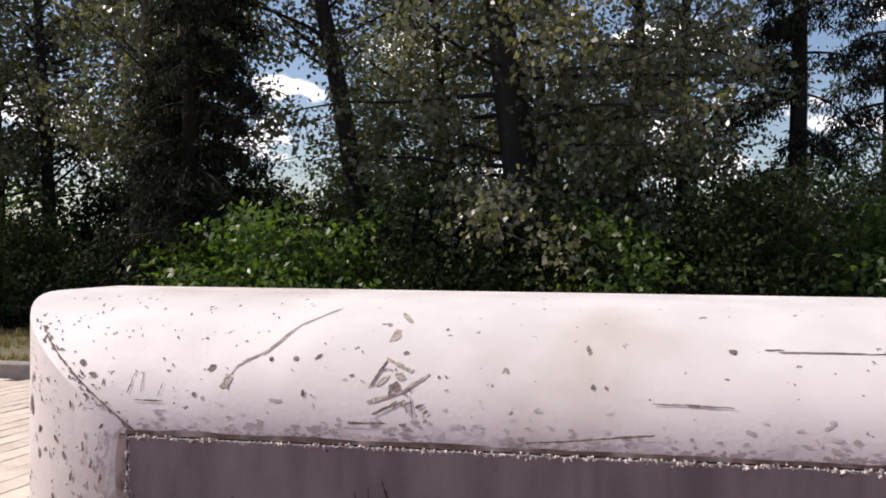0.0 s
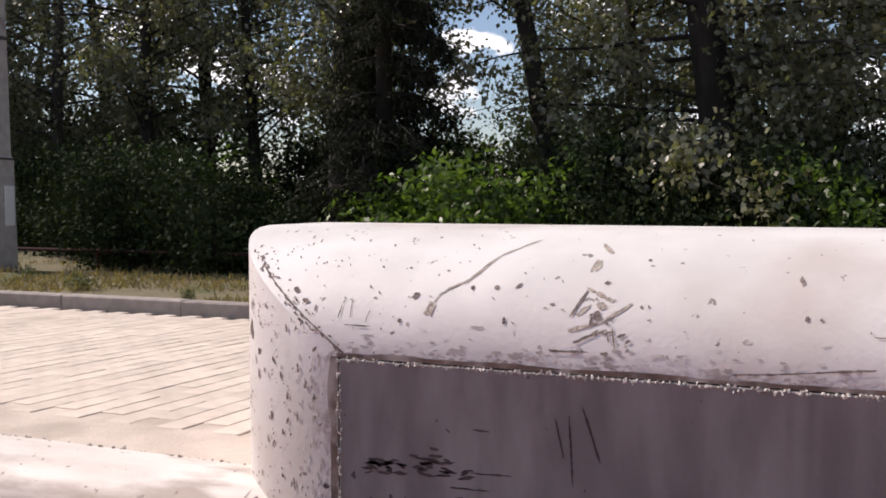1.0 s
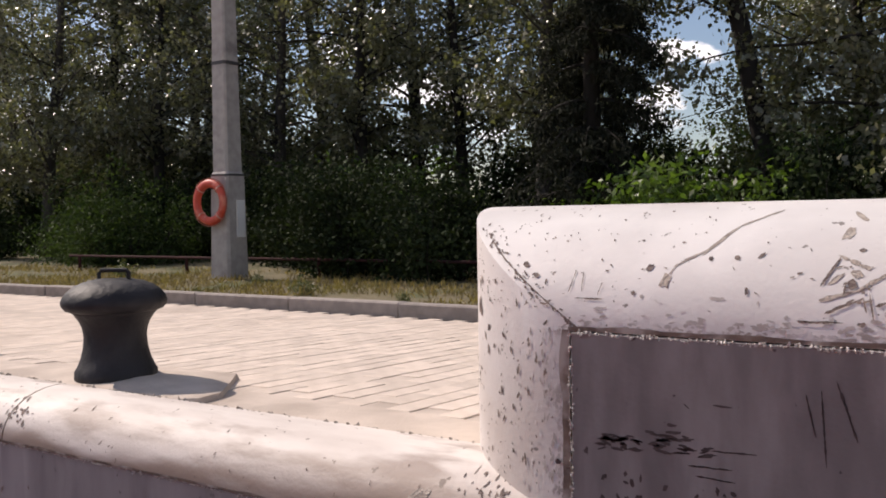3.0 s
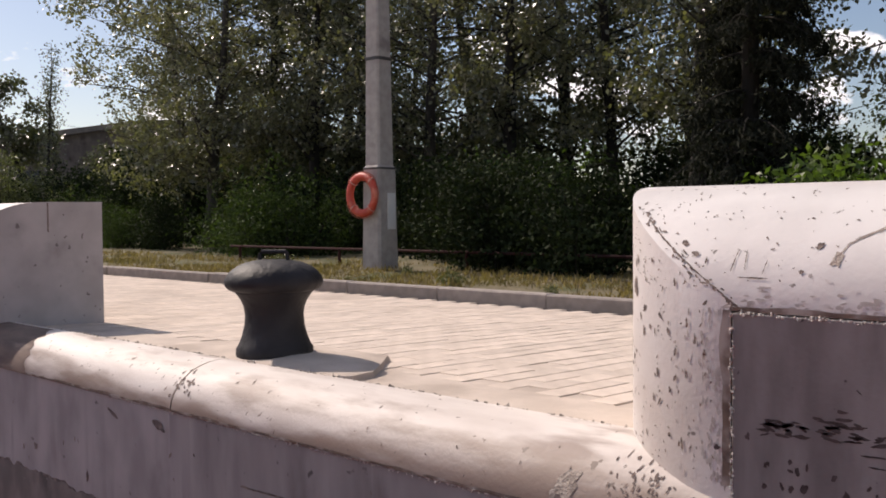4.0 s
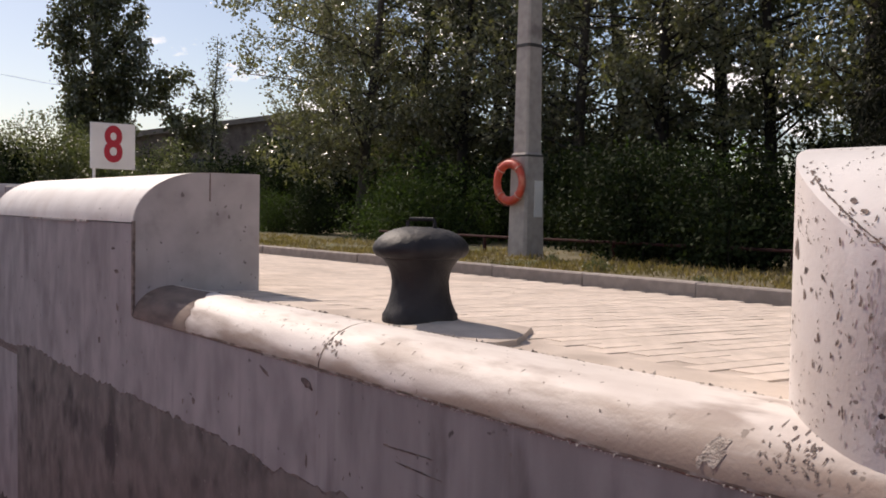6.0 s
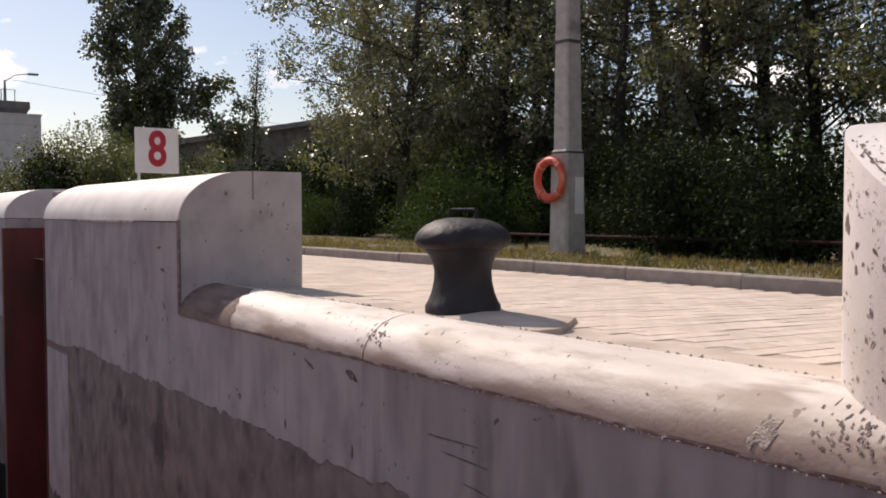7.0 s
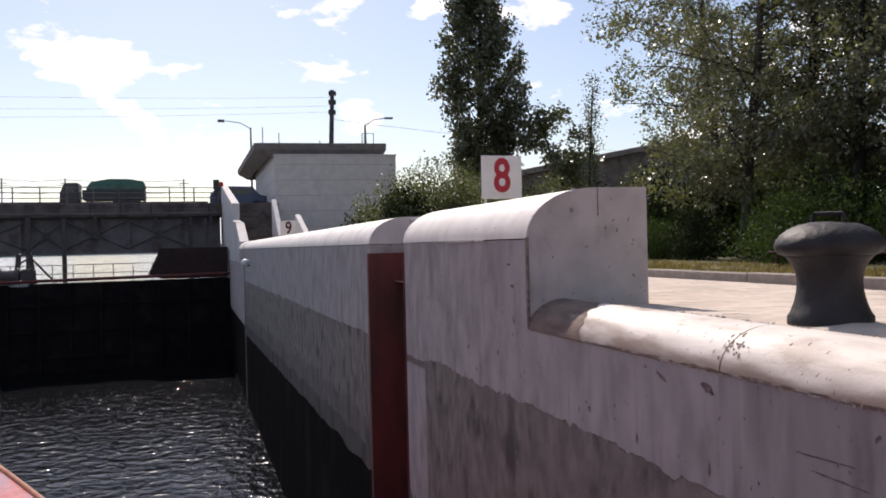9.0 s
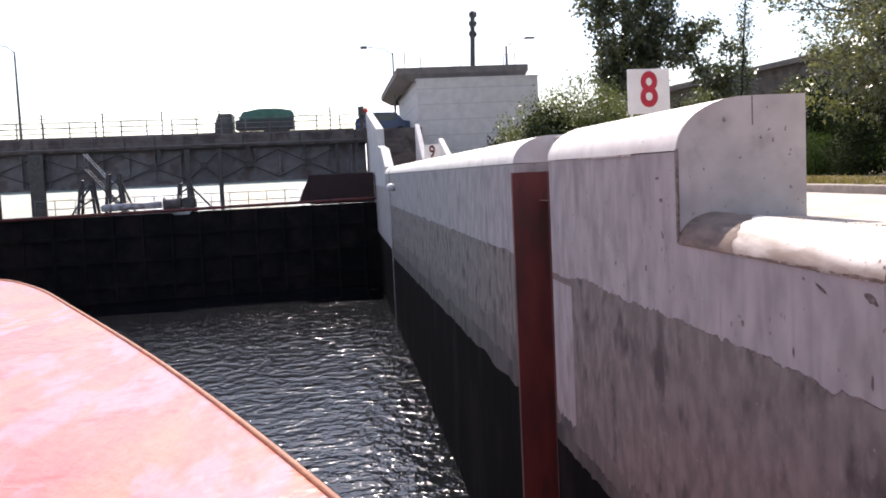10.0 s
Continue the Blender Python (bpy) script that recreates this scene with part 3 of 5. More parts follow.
# kerb stones
kerb = empty("kerb", Matrix(), "grey concrete kerb between the paving and the grass", "kerb", kind="structure")
bm_k = box(0.0, 1.352, 0.0, 0.16, -0.28, 0.0, 0.012)
kerb_data = bpy.data.meshes.new("kerb_stone")
bm_k.to_mesh(kerb_data)
bm_k.free()
kerb_data.materials.append(M["kerb"])
rng = random.Random(21)
for i in range(38):
    o = new("kerb_stone", kerb_data)
    o.parent = kerb
    o.matrix_basis = pose(-46.99 + i * 1.36, 4.52 + rng.uniform(-0.006, 0.006), -0.05 + rng.uniform(-0.006, 0.006), 0, 0, rng.uniform(-0.3, 0.3))

# mortar pad under the bollard, broken off square at one end
bm = bmesh.new()
outline = [(-4.15, 0.33), (-3.4, 0.325), (-2.86, 0.34), (-2.78, 0.42), (-2.82, 0.58), (-3.0, 0.80), (-3.19, 1.02), (-3.5, 1.0), (-3.8, 0.94), (-4.1, 0.82), (-4.35, 0.62), (-4.35, 0.42)]
spread = [0.12, 0.03, 0.03, 0.02, 0.01, 0.01, 0.02, 0.12, 0.16, 0.16, 0.16, 0.14]
rim_t, rim_b = [], []
for (x, y), w in zip(outline, spread):
    away = Vector((x + 3.5, y - 0.62)).normalized() * w
    rim_t.append(bm.verts.new((x, y, quay_z(y) + 0.026)))
    rim_b.append(bm.verts.new((x + away.x, max(y + away.y, 0.318), quay_z(y) - 0.02)))
for k in range(len(outline)):
    bm.faces.new((rim_b[k], rim_b[(k + 1) % len(outline)], rim_t[(k + 1) % len(outline)], rim_t[k]))
hub = bm.verts.new((-3.5, 0.58, 0.022))
for k in range(len(outline)):
    bm.faces.new((hub, rim_t[k], rim_t[(k + 1) % len(outline)]))
bmesh.ops.recalc_face_normals(bm, faces=bm.faces)
tagged(mesh_object("concrete_pad", bm, M["apron"]), "low slab of pale mortar under the bollard", "pad", kind="structure")

# ---- bollard ----
bollard = empty("bollard", pose(-3.50, 0.55, 0.02), "black waisted cast-iron mooring bollard on a mortar pad", "bollard")
prof = [(0.190, -0.06), (0.188, 0.008), (0.174, 0.03), (0.158, 0.07), (0.146, 0.12), (0.142, 0.17), (0.148, 0.21), (0.162, 0.245), (0.183, 0.275), (0.208, 0.30)]
part("stem", lathe(prof, 40), M["iron"], bollard, smooth=True)
prof = [(0.196, 0.288), (0.222, 0.298), (0.237, 0.316), (0.241, 0.334), (0.234, 0.357), (0.214, 0.383), (0.18, 0.408), (0.135, 0.427), (0.08, 0.438), (0.03, 0.442)]
bm = lathe(prof, 48)
for v in bm.verts:
    v.co += v.co.normalized() * 0.004 * noise.noise(v.co * 14)
rounded(part("cap", bm, M["iron"], bollard, "scuffed mushroom cap"), 50)
lug = part("lug", tube([(-0.070, 0, 0.425), (-0.068, 0, 0.470), (-0.060, 0, 0.479), (0.060, 0, 0.479), (0.068, 0, 0.470), (0.070, 0, 0.425)], 0.010, 8), M["iron"], bollard, "small welded handle")
lug.matrix_basis = pose(0, 0, 0, 0, 0, 38)

# ---- ship's bow beside the wall ----
ship = empty("ship", pose(0, 0, WATER), "ship's bow with glossy red deck and rusty edge", "ship")
GUN = [(6.0, -1.25), (2.0, -1.35), (-0.6, -1.72), (-2.54, -2.36), (-4.79, -3.24), (-7.4, -4.38), (-9.4, -5.3), (-10.6, -6.1), (-11.0, -7.0)]
gun = []
for k in range(len(GUN) - 1):
    p0, p1, p2, p3 = (Vector(GUN[min(max(q, 0), len(GUN) - 1)]) for q in (k - 1, k, k + 1, k + 2))
    for f in (i / 8 for i in range(8)):
        q = 0.5 * ((2 * p1) + (p2 - p0) * f + (2 * p0 - 5 * p1 + 4 * p2 - p3) * f * f + (3 * p1 - p0 - 3 * p2 + p3) * f ** 3)
        gun.append((q.x, q.y))
gun.append(GUN[-1])
DECK = -0.60 - WATER
bm = bmesh.new()
rows = []
for x, y in gun:
    rows.append([bm.verts.new((x, y + (-7.2 - y) * f, DECK + 0.20 * math.sin(math.pi * min(1, f * 1.0) / 2) ** 1.0 * f)) for f in (0, 0.05, 0.12, 0.25, 0.5, 1.0)])
for r, s in zip(rows, rows[1:]):
    for k in range(5):
        bm.faces.new((r[k], r[k + 1], s[k + 1], s[k]))
bmesh.ops.recalc_face_normals(bm, faces=bm.faces)
part("deck", bm, M["ship_red"], ship, "glossy red painted deck", smooth=True)
bm = bmesh.new()
rows = [[bm.verts.new((x, y, DECK - 0.01)), bm.verts.new((x + 0.1, y - 0.06, DECK - 1.5)), bm.verts.new((x + 0.5, y - 0.35, -0.4))] for x, y in gun]
for r, s in zip(rows, rows[1:]):
    for k in range(2):
        bm.faces.new((r[k], s[k], s[k + 1], r[k + 1]))
part("hull", bm, M["ship_red"], ship, smooth=True)
part("edge_rail", tube([(x, y, DECK) for x, y in gun], 0.014, 8), M["rust"], ship, "rust-brown edge bar", smooth=True)

# ---- lamp post with lifebuoy ----
post = empty("lamp_post", pose(-10.48, 7.75, -0.16), "tapering square concrete lamp post in the grass", "lamp post")


def square_taper(levels):
    bm = bmesh.new()
    rings = []
    for z, h in levels:
        c = h * 0.82
        rings.append([bm.verts.new((x, y, z)) for x, y in ((h, -c), (h, c), (c, h), (-c, h), (-h, c), (-h, -c), (-c, -h), (c, -h))])
    for r, s in zip(rings, rings[1:]):
        for k in range(8):
            bm.faces.new((r[k], r[(k + 1) % 8], s[(k + 1) % 8], s[k]))
    bm.faces.new(rings[0][::-1])
    bm.faces.new(rings[-1])
    return bm


part("foot", square_taper([(0, 0.215), (0.5, 0.205), (1.57, 0.19), (1.61, 0.165)]), M["post"], post, "wider square foot")
part("shaft", square_taper([(1.59, 0.165), (4.5, 0.135), (9.0, 0.085)]), M["post"], post)
part("band", square_taper([(3.22, 0.158), (3.27, 0.158)]), M["dark_metal"], post, "dark steel band")
part("band", square_taper([(1.545, 0.196), (1.575, 0.196)]), M["dark_metal"], post, "thin wire band")
part("notice_plate", box(0.20, 0.222, -0.03, 0.13, 0.62, 1.18, 0.003), M["white"], post, "blank pale notice plate")
part("hook", tube([(-0.10, -0.18, 1.36), (-0.10, -0.26, 1.36), (-0.10, -0.28, 1.40)], 0.012, 6), M["dark_metal"], post)

buoy = empty("lifebuoy", pose(-10.58, 7.48, 0.99), "orange-red lifebuoy with pale straps hung on a post", "lifebuoy")
bm = bmesh.new()
R1, R2, NU, NV = 0.285, 0.066, 40, 12
ringv = [[bm.verts.new(((R1 + R2 * math.cos(v)) * math.cos(u), 0.8 * R2 * math.sin(v), (R1 + R2 * math.cos(v)) * math.sin(u)))
          for v in (j * 2 * math.pi / NV for j in range(NV))] for u in (i * 2 * math.pi / NU for i in range(NU))]
for i in range(NU):
    for j in range(NV):
        bm.faces.new((ringv[i][j], ringv[(i + 1) % NU][j], ringv[(i + 1) % NU][(j + 1) % NV], ringv[i][(j + 1) % NV]))
bmesh.ops.recalc_face_normals(bm, faces=bm.faces)
part("ring", bm, M["ring"], buoy, smooth=True)
for a in (45, 135, 225, 315):
    c, s = math.cos(radians(a)), math.sin(radians(a))
    band = bmesh.new()
    pts = [(c * (R1 + 0.071 * math.cos(v)), 0.8 * 0.071 * math.sin(v), s * (R1 + 0.071 * math.cos(v))) for v in (j * 2 * math.pi / 14 for j in range(15))]
    part("strap", tube(pts, 0.010, 6, band), M["strap"], buoy, "faded pinkish strap")
part("grab_rope", tube([(c * 0.385 * k, -0.01, s * 0.385 * k) for c, s, k in ((math.cos(t), math.sin(t), 1 - 0.06 * abs(math.cos(2 * t))) for t in (i * 2 * math.pi / 48 for i in range(49)))], 0.006, 5), M["rope"], buoy, "thin faded grab rope")


# ---- number signs ----
def digit_mesh(text, size, depth=0.004):
    cu = bpy.data.curves.new("digit", "FONT")
    cu.body, cu.size, cu.extrude, cu.align_x, cu.align_y = text, size, depth, "CENTER", "CENTER"
    cu.offset = 0.022 * size
    ob = new("digit_tmp", cu)
    bpy.context.view_layer.update()
    data = bpy.data.meshes.new_from_object(ob.evaluated_get(bpy.context.evaluated_depsgraph_get()))
    bpy.data.objects.remove(ob)
    return data


def number_sign(text, x, y0, y1, z0, z1, foot, mat, label, turn=0.0):
    s = empty("number_sign", pose(x, (y0 + y1) / 2, foot, 0, 0, turn), label, "sign", "numbered mooring signs")
    w, h = (y1 - y0) / 2, z1 - z0
    part("board", box(-0.012, 0.012, -w, w, z0 - foot, z1 - foot, 0.004), M["white"], s, "white enamelled board")
    data = digit_mesh(text, h * 1.02)
    data.materials.append(mat)
    d = new("digit", data)
    d.parent = s
    d.matrix_basis = Matrix.Translation((0.017, 0, (z0 + z1) / 2 - foot)) @ Euler((radians(90), 0, radians(90))).to_matrix().to_4x4() @ Matrix.Diagonal((0.84, 1.06, 1, 1))
    tagged(d, label="painted digit " + text)
    part("pole", tube([(-0.03, -w + 0.06, 0), (-0.03, -w + 0.06, z1 - foot - 0.05)], 0.02, 8), M["white"], s, "thin white pole")
    return s


number_sign("8", -11.81, 1.52, 2.10, 1.0, 1.58, quay_z(1.8) - 0.02, M["red_digit"], "white square board with a red digit eight", 4)
number_sign("9", -34.5, 0.98, 1.56, 0.86, 1.42, quay_z(1.8) - 0.02, M["dark_digit"], "white square board with a dark red digit nine", 4)

# bulkhead lamp on the wall
lamp = empty("wall_lamp", pose(-37.2, -0.02, -0.12), "white bulkhead lamp on the lock wall", "lamp")
bm = lathe([(0.10, 0.0), (0.14, 0.05), (0.16, 0.14), (0.13, 0.26), (0.05, 0.32)], 14)
bmesh.ops.rotate(bm, verts=bm.verts, cent=(0, 0, 0), matrix=Matrix.Rotation(radians(90), 3, "X"))
part("globe", bm, M["white"], lamp, smooth=True)
part("bracket", box(-0.12, 0.12, -0.06, 0.02, -0.14, -0.08, 0.01), M["dark_metal"], lamp)

# ---- red pipe rail in the grass ----
rail = empty("low_rail", pose(-15.2, 8.2, -0.20), "low dark red pipe rail on short posts in the grass", "rail")
part("pipe", tube([(0, 0, 0.31), (26.5, 0.1, 0.31)], 0.022, 8), M["old_red"], rail)
for i in range(10):
    part("post", tube([(0.3 + i * 2.9, 0.012 * i, 0), (0.3 + i * 2.9, 0.012 * i, 0.30)], 0.028, 7), M["old_red"], rail)

# ---- gate at the chamber's head ----
gate = empty("lock_gate", pose(-55.0, 0, WATER), "black wet steel lock gate with a red top edge", "lock gate")
gd = 0.13                      # the leaf comes nearer as it leaves the wall


def gx(y):
    return -0.6 - gd * y


bm = bmesh.new()
ys = [-23.4 + 23.4 * i / 20 for i in range(21)]
f = [[bm.verts.new((gx(y) + o, y, z)) for y in ys] for o, z in ((0, -1.0), (0, 4.85), (-1.3, 4.85), (-1.3, -1.0))]
for a, b in zip(f, f[1:]):
    for k in range(len(ys) - 1):
        bm.faces.new((a[k], a[k + 1], b[k + 1], b[k]))
part("skin_plate", bm, M["gate"], gate)
for i in range(15):
    y = -22.6 + i * 1.55
    part("girder", box(gx(y) + 0.0, gx(y) + 0.12, y, y + 0.16, -0.8, 4.8), M["gate"], gate)
for z in (0.8, 2.2, 3.6):
    bm = bmesh.new()
    v = [bm.verts.new((gx(y) + o, y, zz)) for y in (-23.4, 0.0) for o, zz in ((0.13, z), (0.13, z + 0.2), (-0.1, z + 0.2), (-0.1, z))]
    for k in range(4):
        bm.faces.new((v[k], v[(k + 1) % 4], v[4 + (k + 1) % 4], v[4 + k]))
    part("beam", bm, M["gate"], gate)
part("top_edge", tube([(gx(-23.4) + 0.1, -23.4, 4.88), (gx(0) + 0.1, 0, 5.12)], 0.10, 6), M["red_steel"], gate, "red painted top edge")
part("machinery_box", box(-2.6, -0.4, -3.9, -0.1, 4.9, 6.65, 0.05), M["housing"], gate, "dark red machinery housing")
part("machinery_box", box(1.2, 2.6, -23.3, -20.6, 4.9, 6.35, 0.05), M["housing"], gate, "dark red machinery housing")
part("ramp_plate", extrude_x([(-4.6, 5.0), (-3.9, 5.0), (-3.9, 6.5)], -2.4, -0.5), M["housing"], gate)
for i in range(15):
    y = -19 + i * 1.05
    part("rail_post", tube([(gx(y) - 1.1, y, 4.85), (gx(y) - 1.1, y, 5.85)], 0.025, 5), M["bridge_steel"], gate)
for z in (5.35, 5.83):
    part("rail_bar", tube([(gx(-19) - 1.1, -19, z), (gx(-4.5) - 1.1, -4.5, z)], 0.022, 5), M["bridge_steel"], gate)


# trestles, stairs and gear on the gate
def trestle(y, x, h, lean, label):
    t = empty("steel_trestle", pose(x, y, -1.45), label, "trestle", "steel trestles at the gate")
    for sx in (-0.5, 0.5):
        for sy in (-0.5, 0.5):
            part("leg", tube([(sx, sy, 0), (sx * 0.55, sy * 0.55, h)], 0.09, 6), M["dark_metal"], t)
    for k in (0.3, 0.65):
        part("brace", tube([(0.5, -0.5 * (1 - k * 0.4), h * k), (0.5, 0.5 * (1 - k * 0.4), h * (k + 0.25))], 0.05, 5), M["dark_metal"], t)
    part("stay", tube([(0, 0.3, h * 0.9), (0, lean, 0)], 0.06, 6), M["dark_metal"], t)
    return t


for y, h, lean in ((-16.4, 2.3, -1.2), (-14.9, 2.6, 1.2), (-11.0, 1.9, 1.8)):
    trestle(y, -56.4 - gd * y * 0.5, h, lean, "dark steel trestle on the lock gate")
winch = empty("winch", pose(-54.6, -12.6, -1.32), "pale grey gate winch with a long ram on the walkway", "winch")
part("base", box(-0.5, 0.5, -2.4, 2.0, 0, 0.30, 0.03), M["winch_grey"], winch)
part("ram", tube([(0, -2.9, 0.55), (0, 0.4, 0.62)], 0.20, 12), M["winch_grey"], winch, smooth=True)
bm = lathe([(0.3, -0.5), (0.42, -0.48), (0.42, -0.40), (0.30, -0.38), (0.30, 0.38), (0.42, 0.40), (0.42, 0.48), (0.3, 0.5)], 16)
bmesh.ops.rotate(bm, verts=bm.verts, cent=(0, 0, 0), matrix=Matrix.Rotation(radians(90), 3, "X"))
bmesh.ops.translate(bm, verts=bm.verts, vec=(0, 1.0, 0.62))
part("drum", bm, M["bridge_steel"], winch, smooth=True)
part("motor", box(-0.35, 0.35, 1.55, 2.3, 0.30, 0.95, 0.08, seg=2), M["dark_metal"], winch)


def steel_stair(x, y0, z0, y1, z1, n, label):
    """A narrow open stair between two stringers, with pale treads and handrails."""
    t = empty("steel_stair", pose(x, y0, z0), label, "stair", "steel stairs at the gate")
    dy, dz = y1 - y0, z1 - z0
    for o in (-0.35, 0.35):
        part("stringer", tube([(o, 0, 0), (o, dy, dz)], 0.07, 5), M["bridge_steel"], t)
        part("handrail", tube([(o, 0, 0.9), (o, dy, dz + 0.9)], 0.03, 5), M["winch_grey"], t)
        for f in (0.02, 0.5, 0.98):
            part("rail_post", tube([(o, dy * f, dz * f), (o, dy * f, dz * f + 0.9)], 0.025, 5), M["bridge_steel"], t)
    for k in range(n):
        f = (k + 0.5) / n
        part("tread", box(-0.35, 0.35, dy * f - 0.12, dy * f + 0.12, dz * f - 0.02, dz * f + 0.02), M["winch_grey"], t)


steel_stair(-58.5, -14.9, -1.25, -17.2, 1.55, 9, "narrow open steel stair with pale handrails")
steel_stair(-54.0, -21.2, -1.2, -24.4, 0.9, 9, "short steel stair with pale treads")

# ---- road bridge ----
bridge = empty("bridge", pose(-66.0, 0, 0, 0, 0, 7), "grey steel girder road bridge with a weathered concrete deck", "bridge", kind="structure")
part("girder", box(-0.4, -0.25, -60, -0.1, 0.50, 2.62), M["bridge_steel"], bridge, "riveted plate girder")
part("girder", box(-8.3, -8.15, -60, -0.1, 0.50, 2.62), M["bridge_steel"], bridge)
part("flange", box(-0.6, 0.0, -60, -0.1, 0.36, 0.50), M["bridge_steel"], bridge)
part("flange", box(-0.6, 0.05, -60, -0.1, 2.62, 2.72), M["dark_metal"], bridge)
part("deck", box(-9.0, 0.35, -60, 0.3, 2.74, 3.30, 0.04), M["bridge_conc"], bridge, "stained concrete deck edge")
part("kerb_beam", box(-0.3, 0.30, -60, 0.3, 3.30, 3.62, 0.03), M["bridge_conc"], bridge)
part("kerb_beam", box(-8.9, -8.4, -60, 0.3, 3.30, 3.62, 0.03), M["bridge_conc"], bridge)
for i in range(24):
    y = -1.2 - i * 1.65
    part("stiffener", box(-0.25, 0.0, y, y + 0.12, 0.5, 2.62), M["bridge_steel"], bridge)
BAYS = (-2.2, -6.2, -10.1, -12.2, -16.6, -21.6, -26.5, -31.5)
for ya, yb in zip(BAYS, BAYS[1:]):
    for za, zb in ((0.62, 2.5), (2.5, 0.62)):
        part("bracing", tube([(0.14, ya, za), (0.14, yb, zb)], 0.055, 5), M["dark_metal"], bridge)
    part("gusset", box(0.10, 0.18, (ya + yb) / 2 - 0.22, (ya + yb) / 2 + 0.22, 1.35, 1.8, 0.01), M["dark_metal"], bridge)
for y in (-0.8, -4.4, -8.2, -14.0, -18.5, -24.0):
    part("deck_bracket", box(0.05, 0.34, y - 0.1, y + 0.1, 2.1, 2.74, 0.01), M["dark_metal"], bridge)
for y, w in ((-2.2, 0.11), (-10.1, 0.14), (-12.2, 0.16), (-21.6, 0.45), (-29.0, 0.5)):
    part("column", box(0.22, 0.62, y - w, y + w, -8.0, 2.7, 0.02), M["dark_metal"], bridge)
for i in range(26):
    y = -0.9 - i * 1.9
    part("edge_post", box(0.34, 0.42, y - 0.06, y + 0.06, 2.78, 3.6), M["dark_metal"], bridge)
part("service_pipe", tube([(0.46, -60, 2.95), (0.46, -0.2, 2.95)], 0.05, 6), M["bridge_steel"], bridge)
bm = bmesh.new()
for z in (3.62, 4.0, 4.35, 4.68):
    tube([(0.1, -60, z), (0.1, 0.2, z)], 0.03, 5, bm)
part("railing_bars", bm, M["bridge_steel"], bridge)
for i in range(28):
    y = -0.3 - i * 1.6
    part("railing_post", box(0.06, 0.14, y, y + 0.08, 3.6, 4.7), M["bridge_steel"], bridge)
part("wall_rail", box(-7.9, -7.7, -60, 0.2, 3.5, 4.15), M["bridge_conc"], bridge, "low concrete barrier")
for i in range(10):
    y = -1.5 - i * 4.2
    part("wire_pole", tube([(-8.3, y, 3.5), (-8.3, y, 5.9)], 0.05, 5), M["bridge_steel"], bridge)
    part("cross_arm", tube([(-8.3, y - 0.35, 5.55), (-8.3, y + 0.35, 5.55)], 0.03, 5), M["bridge_steel"], bridge)
for z, dz in ((5.8, 0.0), (5.4, 0.05), (4.9, 0.0)):
    part("wire", tube([(-8.3, -1.5 - i * 2.1, z - (0.12 if i % 2 else 0)) for i in range(19)], 0.016, 4), M["cable"], bridge)


def street_lamp(x, y, z, h, arm, label):
    s = empty("street_lamp", pose(x, y, z), label, "street lamp", "street lamps")
    part("pole", tube([(0, 0, 0), (0, 0, h * 0.6), (0, 0, h)], [0.11, 0.085, 0.06], 8), M["bridge_steel"], s)
    part("arm", tube([(0, 0, h - 0.1), (0, arm * 0.4, h + 0.35), (0, arm, h + 0.5)], 0.035, 6), M["bridge_steel"], s)
    part("head", box(-0.1, 0.1, arm - 0.1, arm + 0.55 * (1 if arm > 0 else -1), h + 0.42, h + 0.56, 0.03), M["bridge_steel"], s)
    return s


street_lamp(-71.0, -24.7, 3.3, 7.1, -1.2, "tall grey street lamp on the bridge")
street_lamp(-74.0, 2.6, -0.25, 10.1, -1.9, "grey street lamp behind the gate house")

# lorry on the bridge
lorry = empty("lorry", pose(-69.5, -8.0, 3.30), "dark lorry with a green tarpaulin on the bridge", "lorry")
bm = extrude_x([(-1.2, 0.55), (0.05, 0.55), (0.05, 1.95), (-0.85, 1.95), (-1.15, 1.3)], -1.1, 1.1)
bmesh.ops.translate(bm, verts=bm.verts, vec=(0, -1.5, 0))
bmesh.ops.bevel(bm, geom=bm.edges[:], offset=0.05, segments=2, affect="EDGES")
cab = part("cab", bm, M["truck_dark"], lorry)
part("side_window", box(1.10, 1.115, -2.35, -1.75, 1.32, 1.8), M["glass"], cab)
part("load_bed", box(-1.15, 1.15, -1.2, 2.9, 0.75, 1.45, 0.03), M["truck_dark"], lorry)
bm = extrude_x([(-1.0, 1.45), (2.9, 1.45), (2.85, 2.0), (2.0, 2.18), (0.6, 2.22), (-0.7, 2.0)], -1.13, 1.13)
bmesh.ops.bevel(bm, geom=bm.edges[:], offset=0.06, segments=2, affect="EDGES")
part("tarpaulin", bm, M["truck_green"], lorry, "rounded green tarpaulin")
for y in (-2.0, 1.2, 2.1):
    for x in (-1.0, 1.0):
        w = lathe([(0.2, -0.13), (0.42, -0.13), (0.48, -0.09), (0.48, 0.09), (0.42, 0.13), (0.2, 0.13)], 18)
        bmesh.ops.rotate(w, verts=w.verts, cent=(0, 0, 0), matrix=Matrix.Rotation(radians(90), 3, "Y"))
        bmesh.ops.translate(w, verts=w.verts, vec=(x, y, 0.48))
        part("wheel", w, M["dark_metal"], lorry)
car = empty("car", pose(-69.8, 1.3, 3.30), "dark blue parked van with a pale roof by the gate house", "car")
bm = extrude_x([(-2.0, 0.35), (2.0, 0.35), (2.05, 0.95), (1.5, 1.05), (1.0, 1.65), (-1.4, 1.7), (-2.0, 1.1)], -0.85, 0.85)
bmesh.ops.bevel(bm, geom=bm.edges[:], offset=0.06, segments=2, affect="EDGES")
part("body", bm, M["car_blue"], car)
